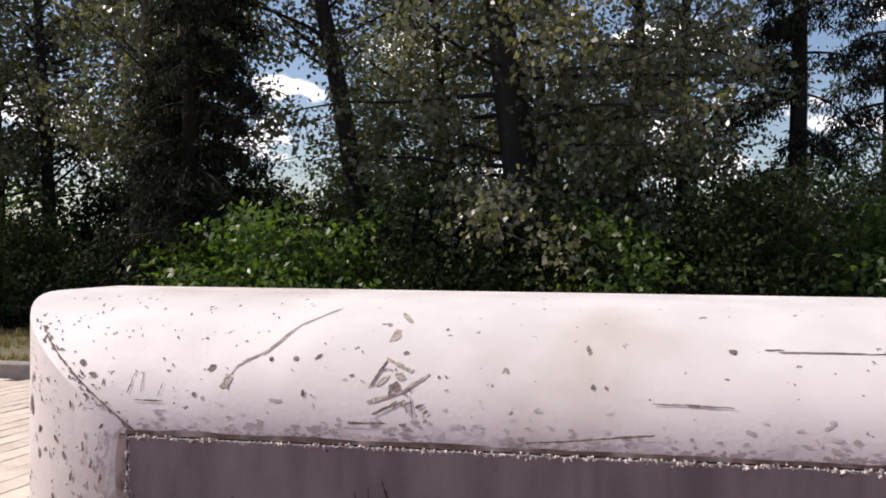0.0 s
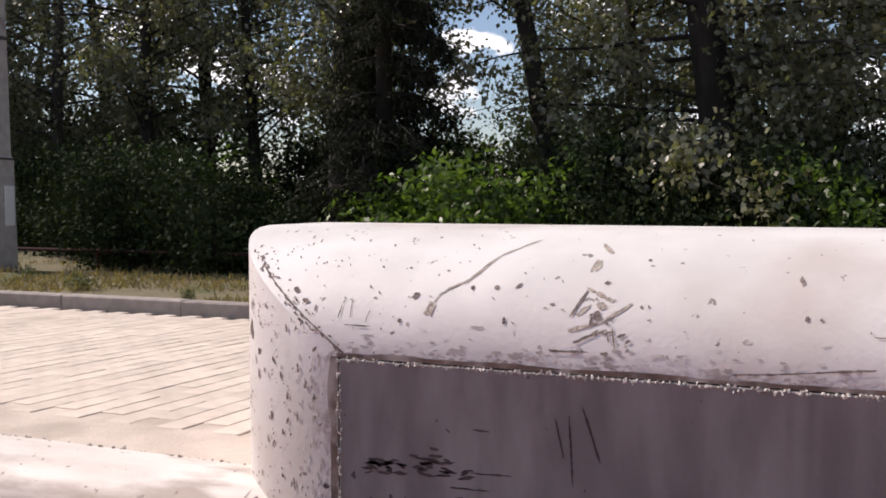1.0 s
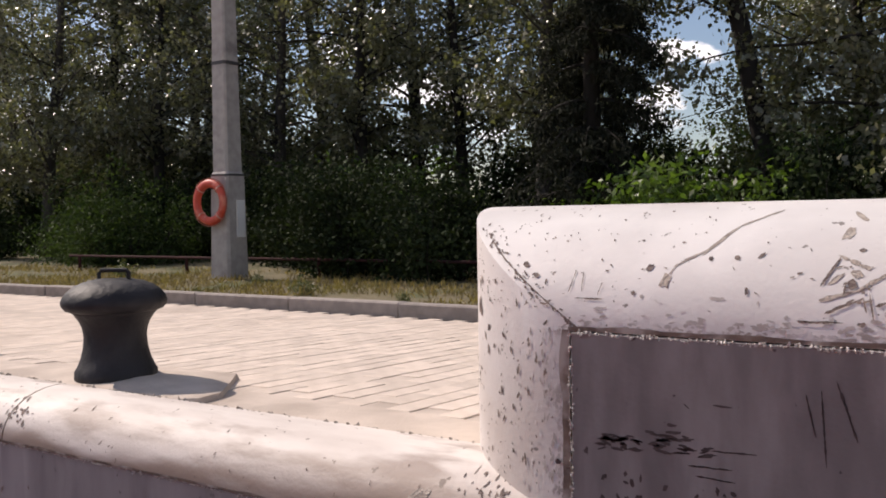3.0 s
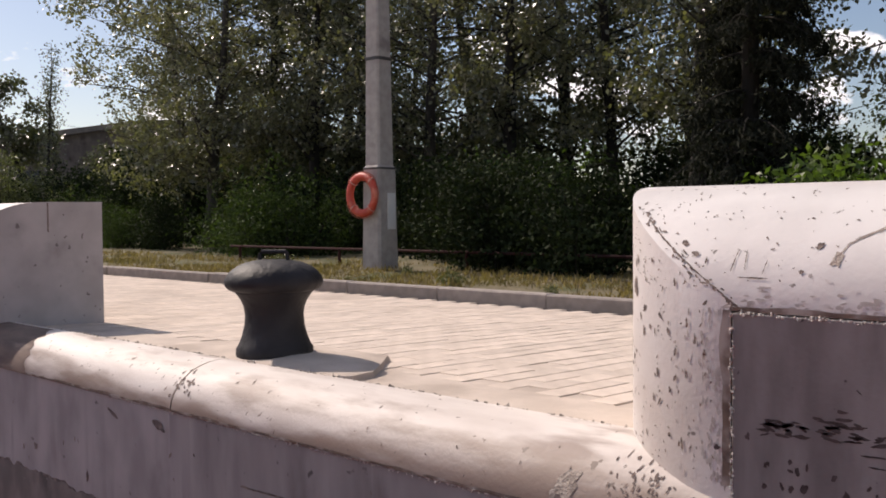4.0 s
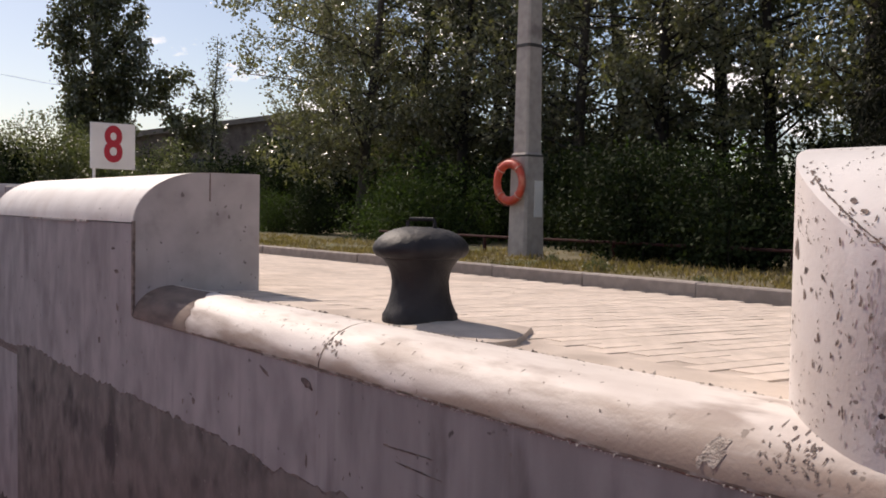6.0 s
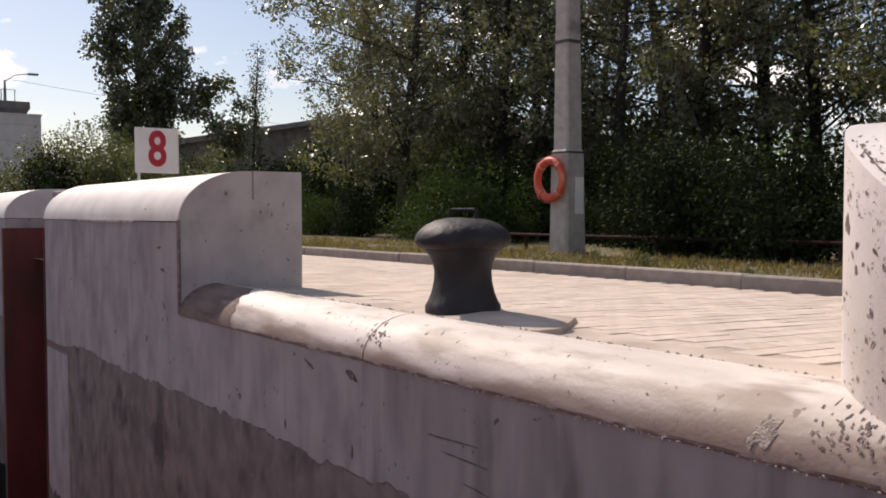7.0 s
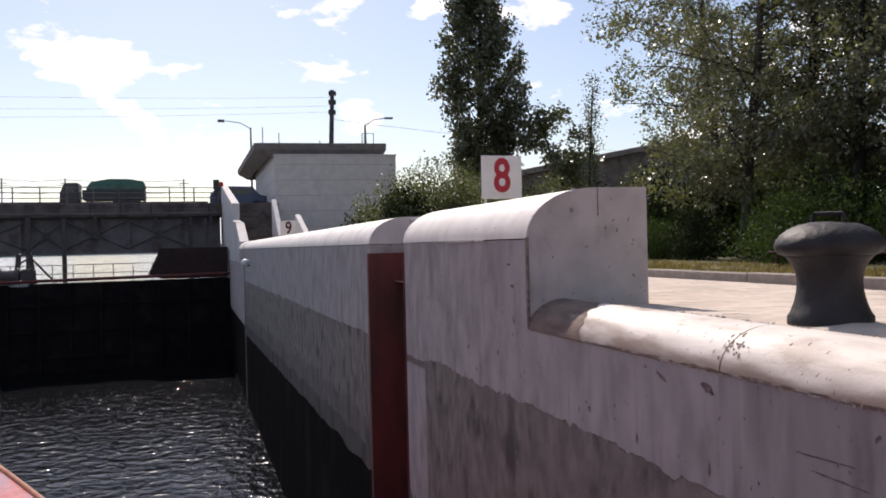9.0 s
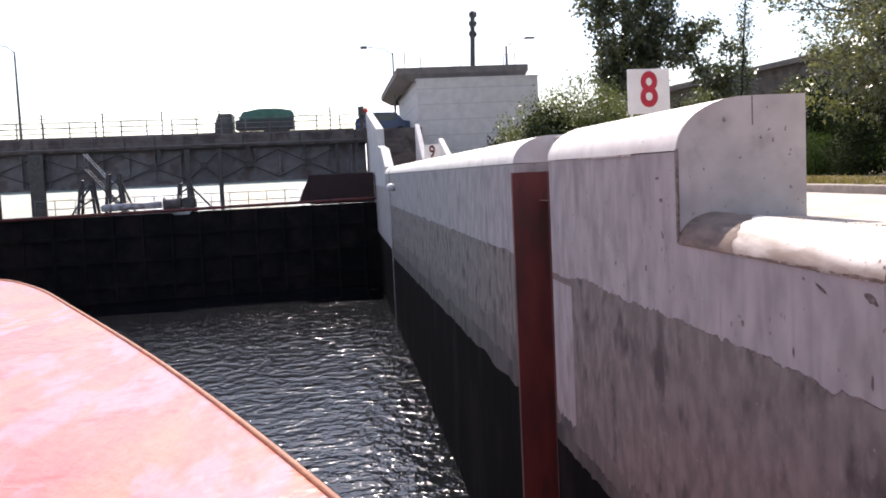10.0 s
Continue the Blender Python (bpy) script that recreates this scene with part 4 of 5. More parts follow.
part("window_band", box(0.855, 0.87, -1.3, 0.95, 1.08, 1.52, 0.0), M["glass"], car)
for y in (-1.3, 1.25):
    for x in (-0.75, 0.75):
        w = lathe([(0.15, -0.1), (0.3, -0.1), (0.33, 0), (0.3, 0.1), (0.15, 0.1)], 16)
        bmesh.ops.rotate(w, verts=w.verts, cent=(0, 0, 0), matrix=Matrix.Rotation(radians(90), 3, "Y"))
        bmesh.ops.translate(w, verts=w.verts, vec=(x, y, 0.33))
        part("wheel", w, M["dark_metal"], car)
signal = empty("signal_light", pose(-65.6, -0.35, 3.6), "small signal with a red lens on the bridge end", "signal")
part("pole", tube([(0, 0, 0), (0, 0, 1.5)], 0.05, 6), M["dark_metal"], signal)
part("housing", box(-0.15, 0.15, -0.2, 0.2, 0.9, 1.6, 0.03), M["dark_metal"], signal)
bm = bmesh.new()
bmesh.ops.create_uvsphere(bm, u_segments=10, v_segments=6, radius=0.17)
bmesh.ops.translate(bm, verts=bm.verts, vec=(0.16, 0.32, 1.3))
part("lens", bm, M["lamp_red"], signal, "red lens")

# ---- stair walls beside the gate ----
stairs = empty("stair_wall", pose(-44.5, 0, 0), "stepped pale concrete stair wall rising to the bridge", "wall", kind="structure")


def slanted(x0, z0, x1, z1, y0, y1, zb):
    bm = bmesh.new()
    v = [bm.verts.new(p) for y in (y0, y1) for p in ((x0, y, zb), (x0, y, z0), (x1, y, z1), (x1, y, zb))]
    bm.faces.new(v[:4])
    bm.faces.new(v[4:][::-1])
    for k in range(4):
        bm.faces.new((v[k], v[4 + k], v[4 + (k + 1) % 4], v[(k + 1) % 4]))
    bmesh.ops.recalc_face_normals(bm, faces=bm.faces)
    bmesh.ops.bevel(bm, geom=bm.edges[:], offset=0.03, segments=1, affect="EDGES")
    return bm


part("flight_wall", slanted(0.0, 0.78, -3.2, 1.75, 0.02, 0.45, -0.2), M["bldg"], stairs)
part("flight_wall", slanted(-3.2, 1.78, -6.8, 2.0, 0.0, 0.40, -0.2), M["bldg"], stairs)
part("flight_wall", slanted(-6.8, 2.9, -22.0, 4.9, 0.0, 0.42, -0.2), M["bldg"], stairs)
part("landing", box(-24.0, -21.0, 0.0, 2.6, -0.2, 3.3, 0.03), M["bldg"], stairs)
part("back_wall", box(-17.0, -16.6, 0.45, 3.4, -0.2, 3.4), M["bridge_conc"], stairs)
for i in range(15):
    part("step", box(-16.6 + i * 0.9, -15.7 + i * 0.9, 0.45, 2.2, -0.2, 2.9 - i * 0.2), M["bridge_conc"], stairs)
for x0, y0, label in ((-48.5, 2.2, "slanted white stair cheek"), (-44.0, 2.95, "short slanted white stair cheek")):
    cheek = empty("stair_cheek", pose(x0, y0, quay_z(3)), label, "stair cheek", "stair cheeks")
    part("slab", slanted(1.2, 1.2, -2.4, 3.2 if x0 < -45 else 2.2, -0.12, 0.14, 0.0), M["bldg"], cheek)

# ---- gate house ----
house = empty("gate_house", pose(-62.0, 3.3, -0.15), "pale panel-clad gate house with an overhanging roof slab", "building")
part("wall", box(-18.0, 0.0, 0.0, 8.1, 0.0, 6.65), M["bldg"], house, "pale horizontal panels")
for i in range(6):
    part("panel_joint", box(-0.01, 0.006, 0.0, 8.1, 0.95 + i * 1.02, 0.985 + i * 1.02), M["panel_joint"], house)
    part("panel_joint", box(-18.0, 0.0, -0.006, 0.01, 0.95 + i * 1.02, 0.985 + i * 1.02), M["panel_joint"], house)
part("parapet_cap", box(-18.1, 0.06, -0.06, 8.16, 6.65, 6.75, 0.01), M["bldg"], house)
part("upper_wall", box(-8.0, -1.5, -0.6, 7.3, 6.7, 7.1), M["roof"], house)
bm = bmesh.new()
lo = [bm.verts.new(p) for p in ((-0.9, -0.4, 6.62), (-0.9, 7.3, 6.62), (-21.5, 7.3, 6.62), (-21.5, -0.4, 6.62))]
lo2 = [bm.verts.new(p) for p in ((-0.6, -1.25, 7.12), (-0.6, 7.6, 7.12), (-22, 7.6, 7.12), (-22, -1.25, 7.12))]
hi = [bm.verts.new(p) for p in ((-0.6, -1.25, 7.55), (-0.6, 7.6, 7.55), (-22, 7.6, 7.55), (-22, -1.25, 7.55))]
for a, b in ((lo, lo2), (lo2, hi)):
    for k in range(4):
        bm.faces.new((a[k], a[(k + 1) % 4], b[(k + 1) % 4], b[k]))
bm.faces.new(hi)
part("roof", bm, M["roof"], house, "brown overhanging roof slab")
for x, y, h in ((-3.0, -0.5, 1.4), (-3.0, 0.6, 1.0), (-3.0, 3.4, 0.5)):
    part("aerial", tube([(x, y, 7.5), (x, y, 7.5 + h)], 0.035, 5), M["bridge_steel"], house)
part("roof_ladder", tube([(-2.0, 6.2, 7.5), (-2.0, 6.2, 8.4), (-2.0, 7.0, 8.4), (-2.0, 7.0, 6.8)], 0.04, 5), M["bridge_steel"], house)

mast = empty("utility_pole", pose(-64.0, 7.35, 7.3), "dark utility pole with insulators on the roof", "utility pole")
part("pole", tube([(0, 0, 0), (0, 0.16, 3.9)], [0.17, 0.14], 8), M["dark_metal"], mast)
for z in (2.2, 2.9, 3.5):
    part("cross_arm", box(-0.06, 0.06, -0.22 + 0.04 * z, 0.26 + 0.04 * z, z, z + 0.12), M["dark_metal"], mast)
    for y in (-0.18 + 0.04 * z, 0.22 + 0.04 * z):
        part("insulator", tube([(0, y, z + 0.12), (0, y, z + 0.34)], [0.07, 0.05], 6), M["dark_metal"], mast)
street_lamp(-66.0, 10.1, 7.2, 1.9, 1.5, "grey lamp on the gate house roof")

# overhead wires across the river
wires = empty("overhead_wire", pose(-64, 7.4, 10.6), "thin overhead wires spanning to the far shore", "wire")
for k, (z0, z1) in enumerate(((0.1, 2.6), (-0.5, 1.4), (-0.9, 0.5))):
    pts = [(0 - 3 * f, -75 * f, z0 + (z1 - z0) * f - 2.2 * 4 * f * (1 - f) * 0.5) for f in (i / 14 for i in range(15))]
    part("strand", tube(pts, 0.006, 4), M["cable"], wires)
wires2 = empty("overhead_wire", pose(-64, 7.4, 9.2), "thin overhead wires running behind the trees", "wire")
part("strand", tube([(0, 40 * f, -3.4 * f - 1.3 * f * (1 - f)) for f in (i / 10 for i in range(11))], 0.010, 4), M["cable"], wires2)

# low grey building behind the trees
shed = empty("warehouse", pose(-66, 22.5, -0.15), "long grey building with a shallow roof behind trees", "building")
part("wall", extrude_x([(0, 0), (30, 0), (30, 8.57), (12, 7.88), (0, 5.68)], -14, 0), M["bridge_conc"], shed)
bm = bmesh.new()
v = [bm.verts.new(p) for p in ((0.6, -0.6, 5.6), (0.6, 12, 7.9), (0.6, 30.5, 8.6), (-14.6, 30.5, 8.6), (-14.6, 12, 7.9), (-14.6, -0.6, 5.6),
                               (0.6, -0.6, 6.0), (0.6, 12, 8.3), (0.6, 30.5, 9.0), (-14.6, 30.5, 9.0), (-14.6, 12, 8.3), (-14.6, -0.6, 6.0))]
for f in ((0, 1, 7, 6), (1, 2, 8, 7), (6, 7, 10, 11), (7, 8, 9, 10), (0, 6, 11, 5), (0, 5, 4, 1), (1, 4, 3, 2)):
    bm.faces.new([v[k] for k in f])
part("roof", bm, M["roof"], shed)
for i in range(5):
    part("window", box(0.0, 0.05, 2 + i * 5.2, 5 + i * 5.2, 2.4, 4.2), M["truck_dark"], shed)

# far shore and the chamber's other side
bm = bmesh.new()
rng = random.Random(8)
lowr = [bm.verts.new((-1500, -1800 + i * 60, UP_WATER - 1)) for i in range(61)]
uppr = [bm.verts.new((-1510, -1800 + i * 60, 9 + 12 * noise.noise(Vector((i * 0.35, 2, 0))) + 2 * rng.random())) for i in range(61)]
for i in range(60):
    bm.faces.new((lowr[i], lowr[i + 1], uppr[i + 1], uppr[i]))
tagged(mesh_object("backdrop", bm, M["far_bank"]), "hazy low wooded far shore", "backdrop", kind="structure")
part_wall = mesh_object("wall_opposite", box(-54, 40, -25.2, -23.4, -7.5, 0.6), M["wall"])
tagged(part_wall, "plain grey opposite lock wall", "wall", kind="structure")


# ---- trees, bushes and grass ----
def leaf_mesh(name, centres, counts, spread, size, mat, seed, droop=0.0, shape=1.0):
    """Many small pointed leaves scattered round the given centres, as one mesh."""
    rng = np.random.default_rng(seed)
    cen = np.repeat(np.asarray(centres, float), counts, axis=0)
    n = len(cen)
    pos = cen + rng.normal(0, 1, (n, 3)) * np.asarray(spread)
    d = rng.normal(0, 1, (n, 3))
    d[:, 2] -= droop
    d /= np.linalg.norm(d, axis=1)[:, None]
    e = np.cross(d, rng.normal(0, 1, (n, 3)))
    e /= np.linalg.norm(e, axis=1)[:, None] + 1e-9
    s = size * rng.uniform(0.65, 1.25, n)[:, None]
    nrm = np.cross(d, e)
    verts = np.stack([pos, pos + d * s * 0.45 + e * s * 0.36 * shape + nrm * s * 0.08, pos + d * s, pos + d * s * 0.45 - e * s * 0.36 * shape + nrm * s * 0.08], axis=1).reshape(-1, 3)
    data = bpy.data.meshes.new(name)
    data.vertices.add(len(verts))
    data.vertices.foreach_set("co", verts.ravel())
    data.loops.add(4 * n)
    data.polygons.add(n)
    data.loops.foreach_set("vertex_index", np.arange(4 * n))
    data.polygons.foreach_set("loop_start", np.arange(n) * 4)
    data.polygons.foreach_set("loop_total", np.full(n, 4))
    data.update()
    data.materials.append(mat)
    return data


def bent(p0, direction, length, sag, steps, rng, wobble=0.06):
    pts = [Vector(p0)]
    d = Vector(direction).normalized()
    for i in range(steps):
        d = (d + Vector((rng.uniform(-1, 1), rng.uniform(-1, 1), rng.uniform(-1, 1))) * wobble + Vector((0, 0, -sag / steps))).normalized()
        pts.append(pts[-1] + d * (length / steps))
    return pts


def make_tree(seed, height, base, radius, trunk_r, leaf, bark, label, category="tree", lean=(0, 0), limbs=26, per=46, size=0.085,
              up=0.55, trunks=1, twist=0.05, spread=0.24, name="tree"):
    rng = random.Random(seed)
    t = empty(name, Matrix(), label, category, "trees along the quay")
    wood = bmesh.new()
    centres = []
    for k in range(trunks):
        off = Vector((0.5 * k, 0.12 * k, 0))
        d = Vector((lean[0] + 0.06 * k, lean[1], 1))
        pts = bent(off, d, height * (1 - 0.15 * k), 0, 9, rng, twist)
        n = len(pts) - 1
        tube(pts, [trunk_r * (1.25 if i == 0 else 1) * (1 - 0.88 * i / n) for i in range(n + 1)], 9, wood)
        for i in range(limbs):
            f = base / height + (0.97 - base / height) * ((i + rng.random()) / limbs) ** 1.35
            q = f * n
            j = min(int(q), n - 1)
            p = pts[j].lerp(pts[j + 1], q - j)
            a = rng.uniform(0, 2 * math.pi)
            u = (f - base / height) / (1 - base / height)
            ln = radius * (0.55 + 0.9 * math.sin(math.pi * min(1, 0.15 + u * 0.85))) * rng.uniform(0.55, 1.0) * (1.0 if u < 0.8 else 0.6)
            limb = bent(p, (math.cos(a), math.sin(a), up * rng.uniform(0.5, 1.6)), ln, 0.25, 6, rng, 0.14)
            r0 = max(0.012, min(0.045, trunk_r * 0.26 * (1 - 0.7 * f)))
            tube(limb, [r0 * (1 - 0.85 * m / 6) for m in range(7)], 5, wood, caps=False)
            for m in range(2, 7):
                for s in range(2):
                    tw = bent(limb[m], (rng.uniform(-1, 1), rng.uniform(-1, 1), rng.uniform(-0.4, 0.9)), rng.uniform(0.35, 0.8) * (0.5 + radius * 0.22), 0.4, 2, rng, 0.2)
                    if s == 0:
                        tube(tw, [0.012, 0.008, 0.004], 4, wood, caps=False)
                    if s == 0 or rng.random() < 0.3:
                        centres += [tuple(tw[1]), tuple(tw[2])]
    part("trunk", wood, bark, t, smooth=True)
    crown = new("crown", leaf_mesh("crown", centres, int(per * 1.2), (spread, spread, spread * 0.9), size * 1.08, leaf, seed, droop=0.5))
    crown.parent = t
    return t


def make_bush(seed, w, h, leaf, label, per=26, size=0.07, stems=22, shape=0.8, name="bush"):
    rng = random.Random(seed)
    t = empty(name, Matrix(), label, "bush", "bushes under the trees")
    wood = bmesh.new()
    centres = []
    for i in range(stems):
        a = rng.uniform(0, 2 * math.pi)
        o = rng.uniform(0.1, 1.0)
        tip_h = h * (1 - 0.45 * o * o) * rng.uniform(0.75, 1.1)
        st = bent((0.3 * w * o * math.cos(a), 0.3 * w * o * math.sin(a), 0), (math.cos(a) * o * w / h, math.sin(a) * o * w / h, 1.5), tip_h * 1.1, 0.25, 6, rng, 0.12)
        tube(st, [0.018 * (1 - 0.8 * m / 6) for m in range(7)], 4, wood, caps=False)
        for m in range(1, 7):
            for s in range(4):
                centres.append(tuple(st[m] + Vector((rng.gauss(0, 0.22), rng.gauss(0, 0.22), rng.gauss(0, 0.13)))))
    part("wood", wood, M["bark"], t)
    crown = new("foliage", leaf_mesh("foliage", centres, per, (0.13, 0.13, 0.11), size, leaf, seed, droop=0.3, shape=shape))
    crown.parent = t
    return t


def make_spruce(seed, height, radius, label, whorl=9, gap=0.31, per=14):
    rng = random.Random(seed)
    t = empty("spruce", Matrix(), label, "spruce", "trees along the quay")
    wood = bmesh.new()
    tube([(0, 0, 0), (0.05, 0, height * 0.5), (0, 0.05, height)], [0.2, 0.12, 0.02], 9, wood)
    centres = []
    z = 0.5
    while z < height - 0.3:
        reach = radius * (1 - z / height) ** 0.75 * rng.uniform(0.72, 1.12)
        for k in range(whorl):
            a = rng.uniform(0, 2 * math.pi)
            ln = reach * rng.uniform(0.75, 1.08)
            br = bent((0, 0, z), (math.cos(a), math.sin(a), 0.12), ln, 0.75, 7, rng, 0.05)
            tube(br, [0.03 * (1 - 0.85 * m / 7) for m in range(8)], 4, wood, caps=False)
            for m in range(2, 8):
                for s in range(5):
                    side = Vector((-math.sin(a), math.cos(a), 0)) * rng.uniform(-1, 1) * 0.22 * ln * (1.1 - m / 8)
                    centres.append(tuple(br[m] + side + Vector((0, 0, -0.06 - abs(rng.gauss(0, 0.10))))))
        z += gap * rng.uniform(0.85, 1.15)
    part("trunk", wood, M["bark"], t, smooth=True)
    crown = new("crown", leaf_mesh("crown", centres, per, (0.11, 0.11, 0.08), 0.15, M["needle"], seed, droop=1.2, shape=0.35))
    crown.parent = t
    return t


def make_columnar(seed, levels, trunk_r, leaf, label, limbs=150, per=24, size=0.2):
    """A dense upright poplar; levels give the half width at each height."""
    rng = random.Random(seed)
    t = empty("tree", Matrix(), label, "tree", "trees along the quay")
    top = levels[-1][0]

    def half(z):
        for (za, wa), (zb, wb) in zip(levels, levels[1:]):
            if z <= zb:
                return wa + (wb - wa) * (z - za) / (zb - za)
        return levels[-1][1]

    wood = bmesh.new()
    tube([(0, 0, 0), (0.1, 0, top * 0.35), (-0.05, 0.1, top * 0.7), (0, 0, top)], [trunk_r, trunk_r * 0.75, trunk_r * 0.4, 0.02], 9, wood)
    centres = []
    for i in range(limbs):
        z1 = levels[0][0] + (top - levels[0][0]) * (i + rng.random()) / limbs
        a = rng.uniform(0, 2 * math.pi)
        w = half(z1) * rng.uniform(0.62, 1.0) * (1 + 0.22 * noise.noise(Vector((math.cos(a) * 1.5, math.sin(a) * 1.5, z1 * 0.55))))
        z0 = max(0.6, z1 - w * rng.uniform(0.9, 1.5))
        limb = [Vector((w * f ** 0.8 * math.cos(a), w * f ** 0.8 * math.sin(a), z0 + (z1 - z0) * f ** 1.3)) for f in (0, 0.25, 0.5, 0.75, 1.0)]
        tube(limb, [0.05, 0.04, 0.028, 0.018, 0.008], 4, wood, caps=False)
        for m in range(2, 5):
            for k in range(4):
                centres.append(tuple(limb[m] + Vector((rng.gauss(0, 0.2), rng.gauss(0, 0.2), rng.gauss(0.1, 0.26)))))
    part("trunk", wood, M["bark"], t, smooth=True)
    crown = new("crown", leaf_mesh("crown", centres, per, (0.17, 0.17, 0.2), size, leaf, seed, droop=0.2, shape=1.1))
    crown.parent = t
    return t


GZ = quay_z(4.6) - 0.02
kinds = {
    "a": make_tree(1, 11.0, 1.7, 3.2, 0.19, M["leaf_poplar"], M["bark_grey"], "tall poplar with glossy shimmering leaves", limbs=46, per=30, size=0.10, spread=0.16, up=0.45),
    "b": make_tree(2, 11.0, 2.2, 2.6, 0.17, M["leaf_poplar"], M["bark"], "loose-crowned poplar with a dark trunk", limbs=34, per=26, size=0.095, spread=0.15),
    "c": make_tree(3, 10.5, 1.6, 3.1, 0.22, M["leaf_dark"], M["bark"], "broad dark-leaved tree with drooping twigs", limbs=40, per=15, size=0.13, up=0.4, spread=0.17),
    "d": make_tree(4, 11.0, 4.0, 2.2, 0.22, M["leaf_dark"], M["bark"], "dark-barked leaning tree with a thin crown", limbs=18, per=12, size=0.095, lean=(-0.17, 0), spread=0.16, twist=0.03),
    "e": make_tree(5, 11.5, 2.4, 1.9, 0.18, M["leaf_poplar"], M["bark_grey"], "twin-stemmed grey poplar with a dense crown", limbs=26, per=20, size=0.095, trunks=2, twist=0.03, spread=0.17),
    "f": make_tree(6, 11.0, 1.0, 3.0, 0.36, M["leaf_poplar"], M["bark"], "thick leaning old poplar with hanging glossy leaves", limbs=66, per=40, size=0.10, lean=(-0.16, 0.0), up=0.12, spread=0.19),
    "birch": make_tree(7, 9.0, 1.5, 1.5, 0.08, M["leaf_olive"], M["bark_grey"], "slender sparse pale-leaved young tree", limbs=26, per=11, size=0.10),
    "pop": make_columnar(8, [(1.5, 1.2), (5.8, 2.1), (9.0, 2.85), (11.5, 2.55), (13.8, 1.95), (16.5, 1.1), (18.6, 0.15)], 0.26, M["leaf_dark"], "dense columnar poplar standing alone"),
    "low": make_tree(9, 8.3, 3.6, 1.9, 0.13, M["leaf_dark"], M["bark"], "small dark tree with a lumpy crown", limbs=17, per=16, size=0.20, spread=0.22, twist=0.10),
    "thin": make_tree(10, 9.6, 0.8, 0.6, 0.12, M["leaf_dark"], M["bark"], "thin half-bare upright tree", limbs=26, per=4, size=0.13, up=5.0),
    "spruce": make_spruce(11, 14.0, 2.15, "dark spruce with drooping boughs", 8, 0.62, 13),
    "larch": make_spruce(12, 12.0, 2.1, "tall dark conifer with thin drooping boughs", 4, 0.62, 9),
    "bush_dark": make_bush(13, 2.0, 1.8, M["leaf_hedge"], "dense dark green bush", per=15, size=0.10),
    "bush_bright": make_bush(14, 1.9, 1.6, M["leaf_bright"], "fresh green leafy bush", size=0.13, per=8, shape=0.7),
    "bush_olive": make_bush(15, 2.6, 2.5, M["leaf_olive"], "olive green tall bush", size=0.085, per=24),
    "hedge": make_bush(16, 1.7, 1.2, M["leaf_mid"], "low rounded green bush at the grass edge", size=0.085, per=16, shape=0.5),
}
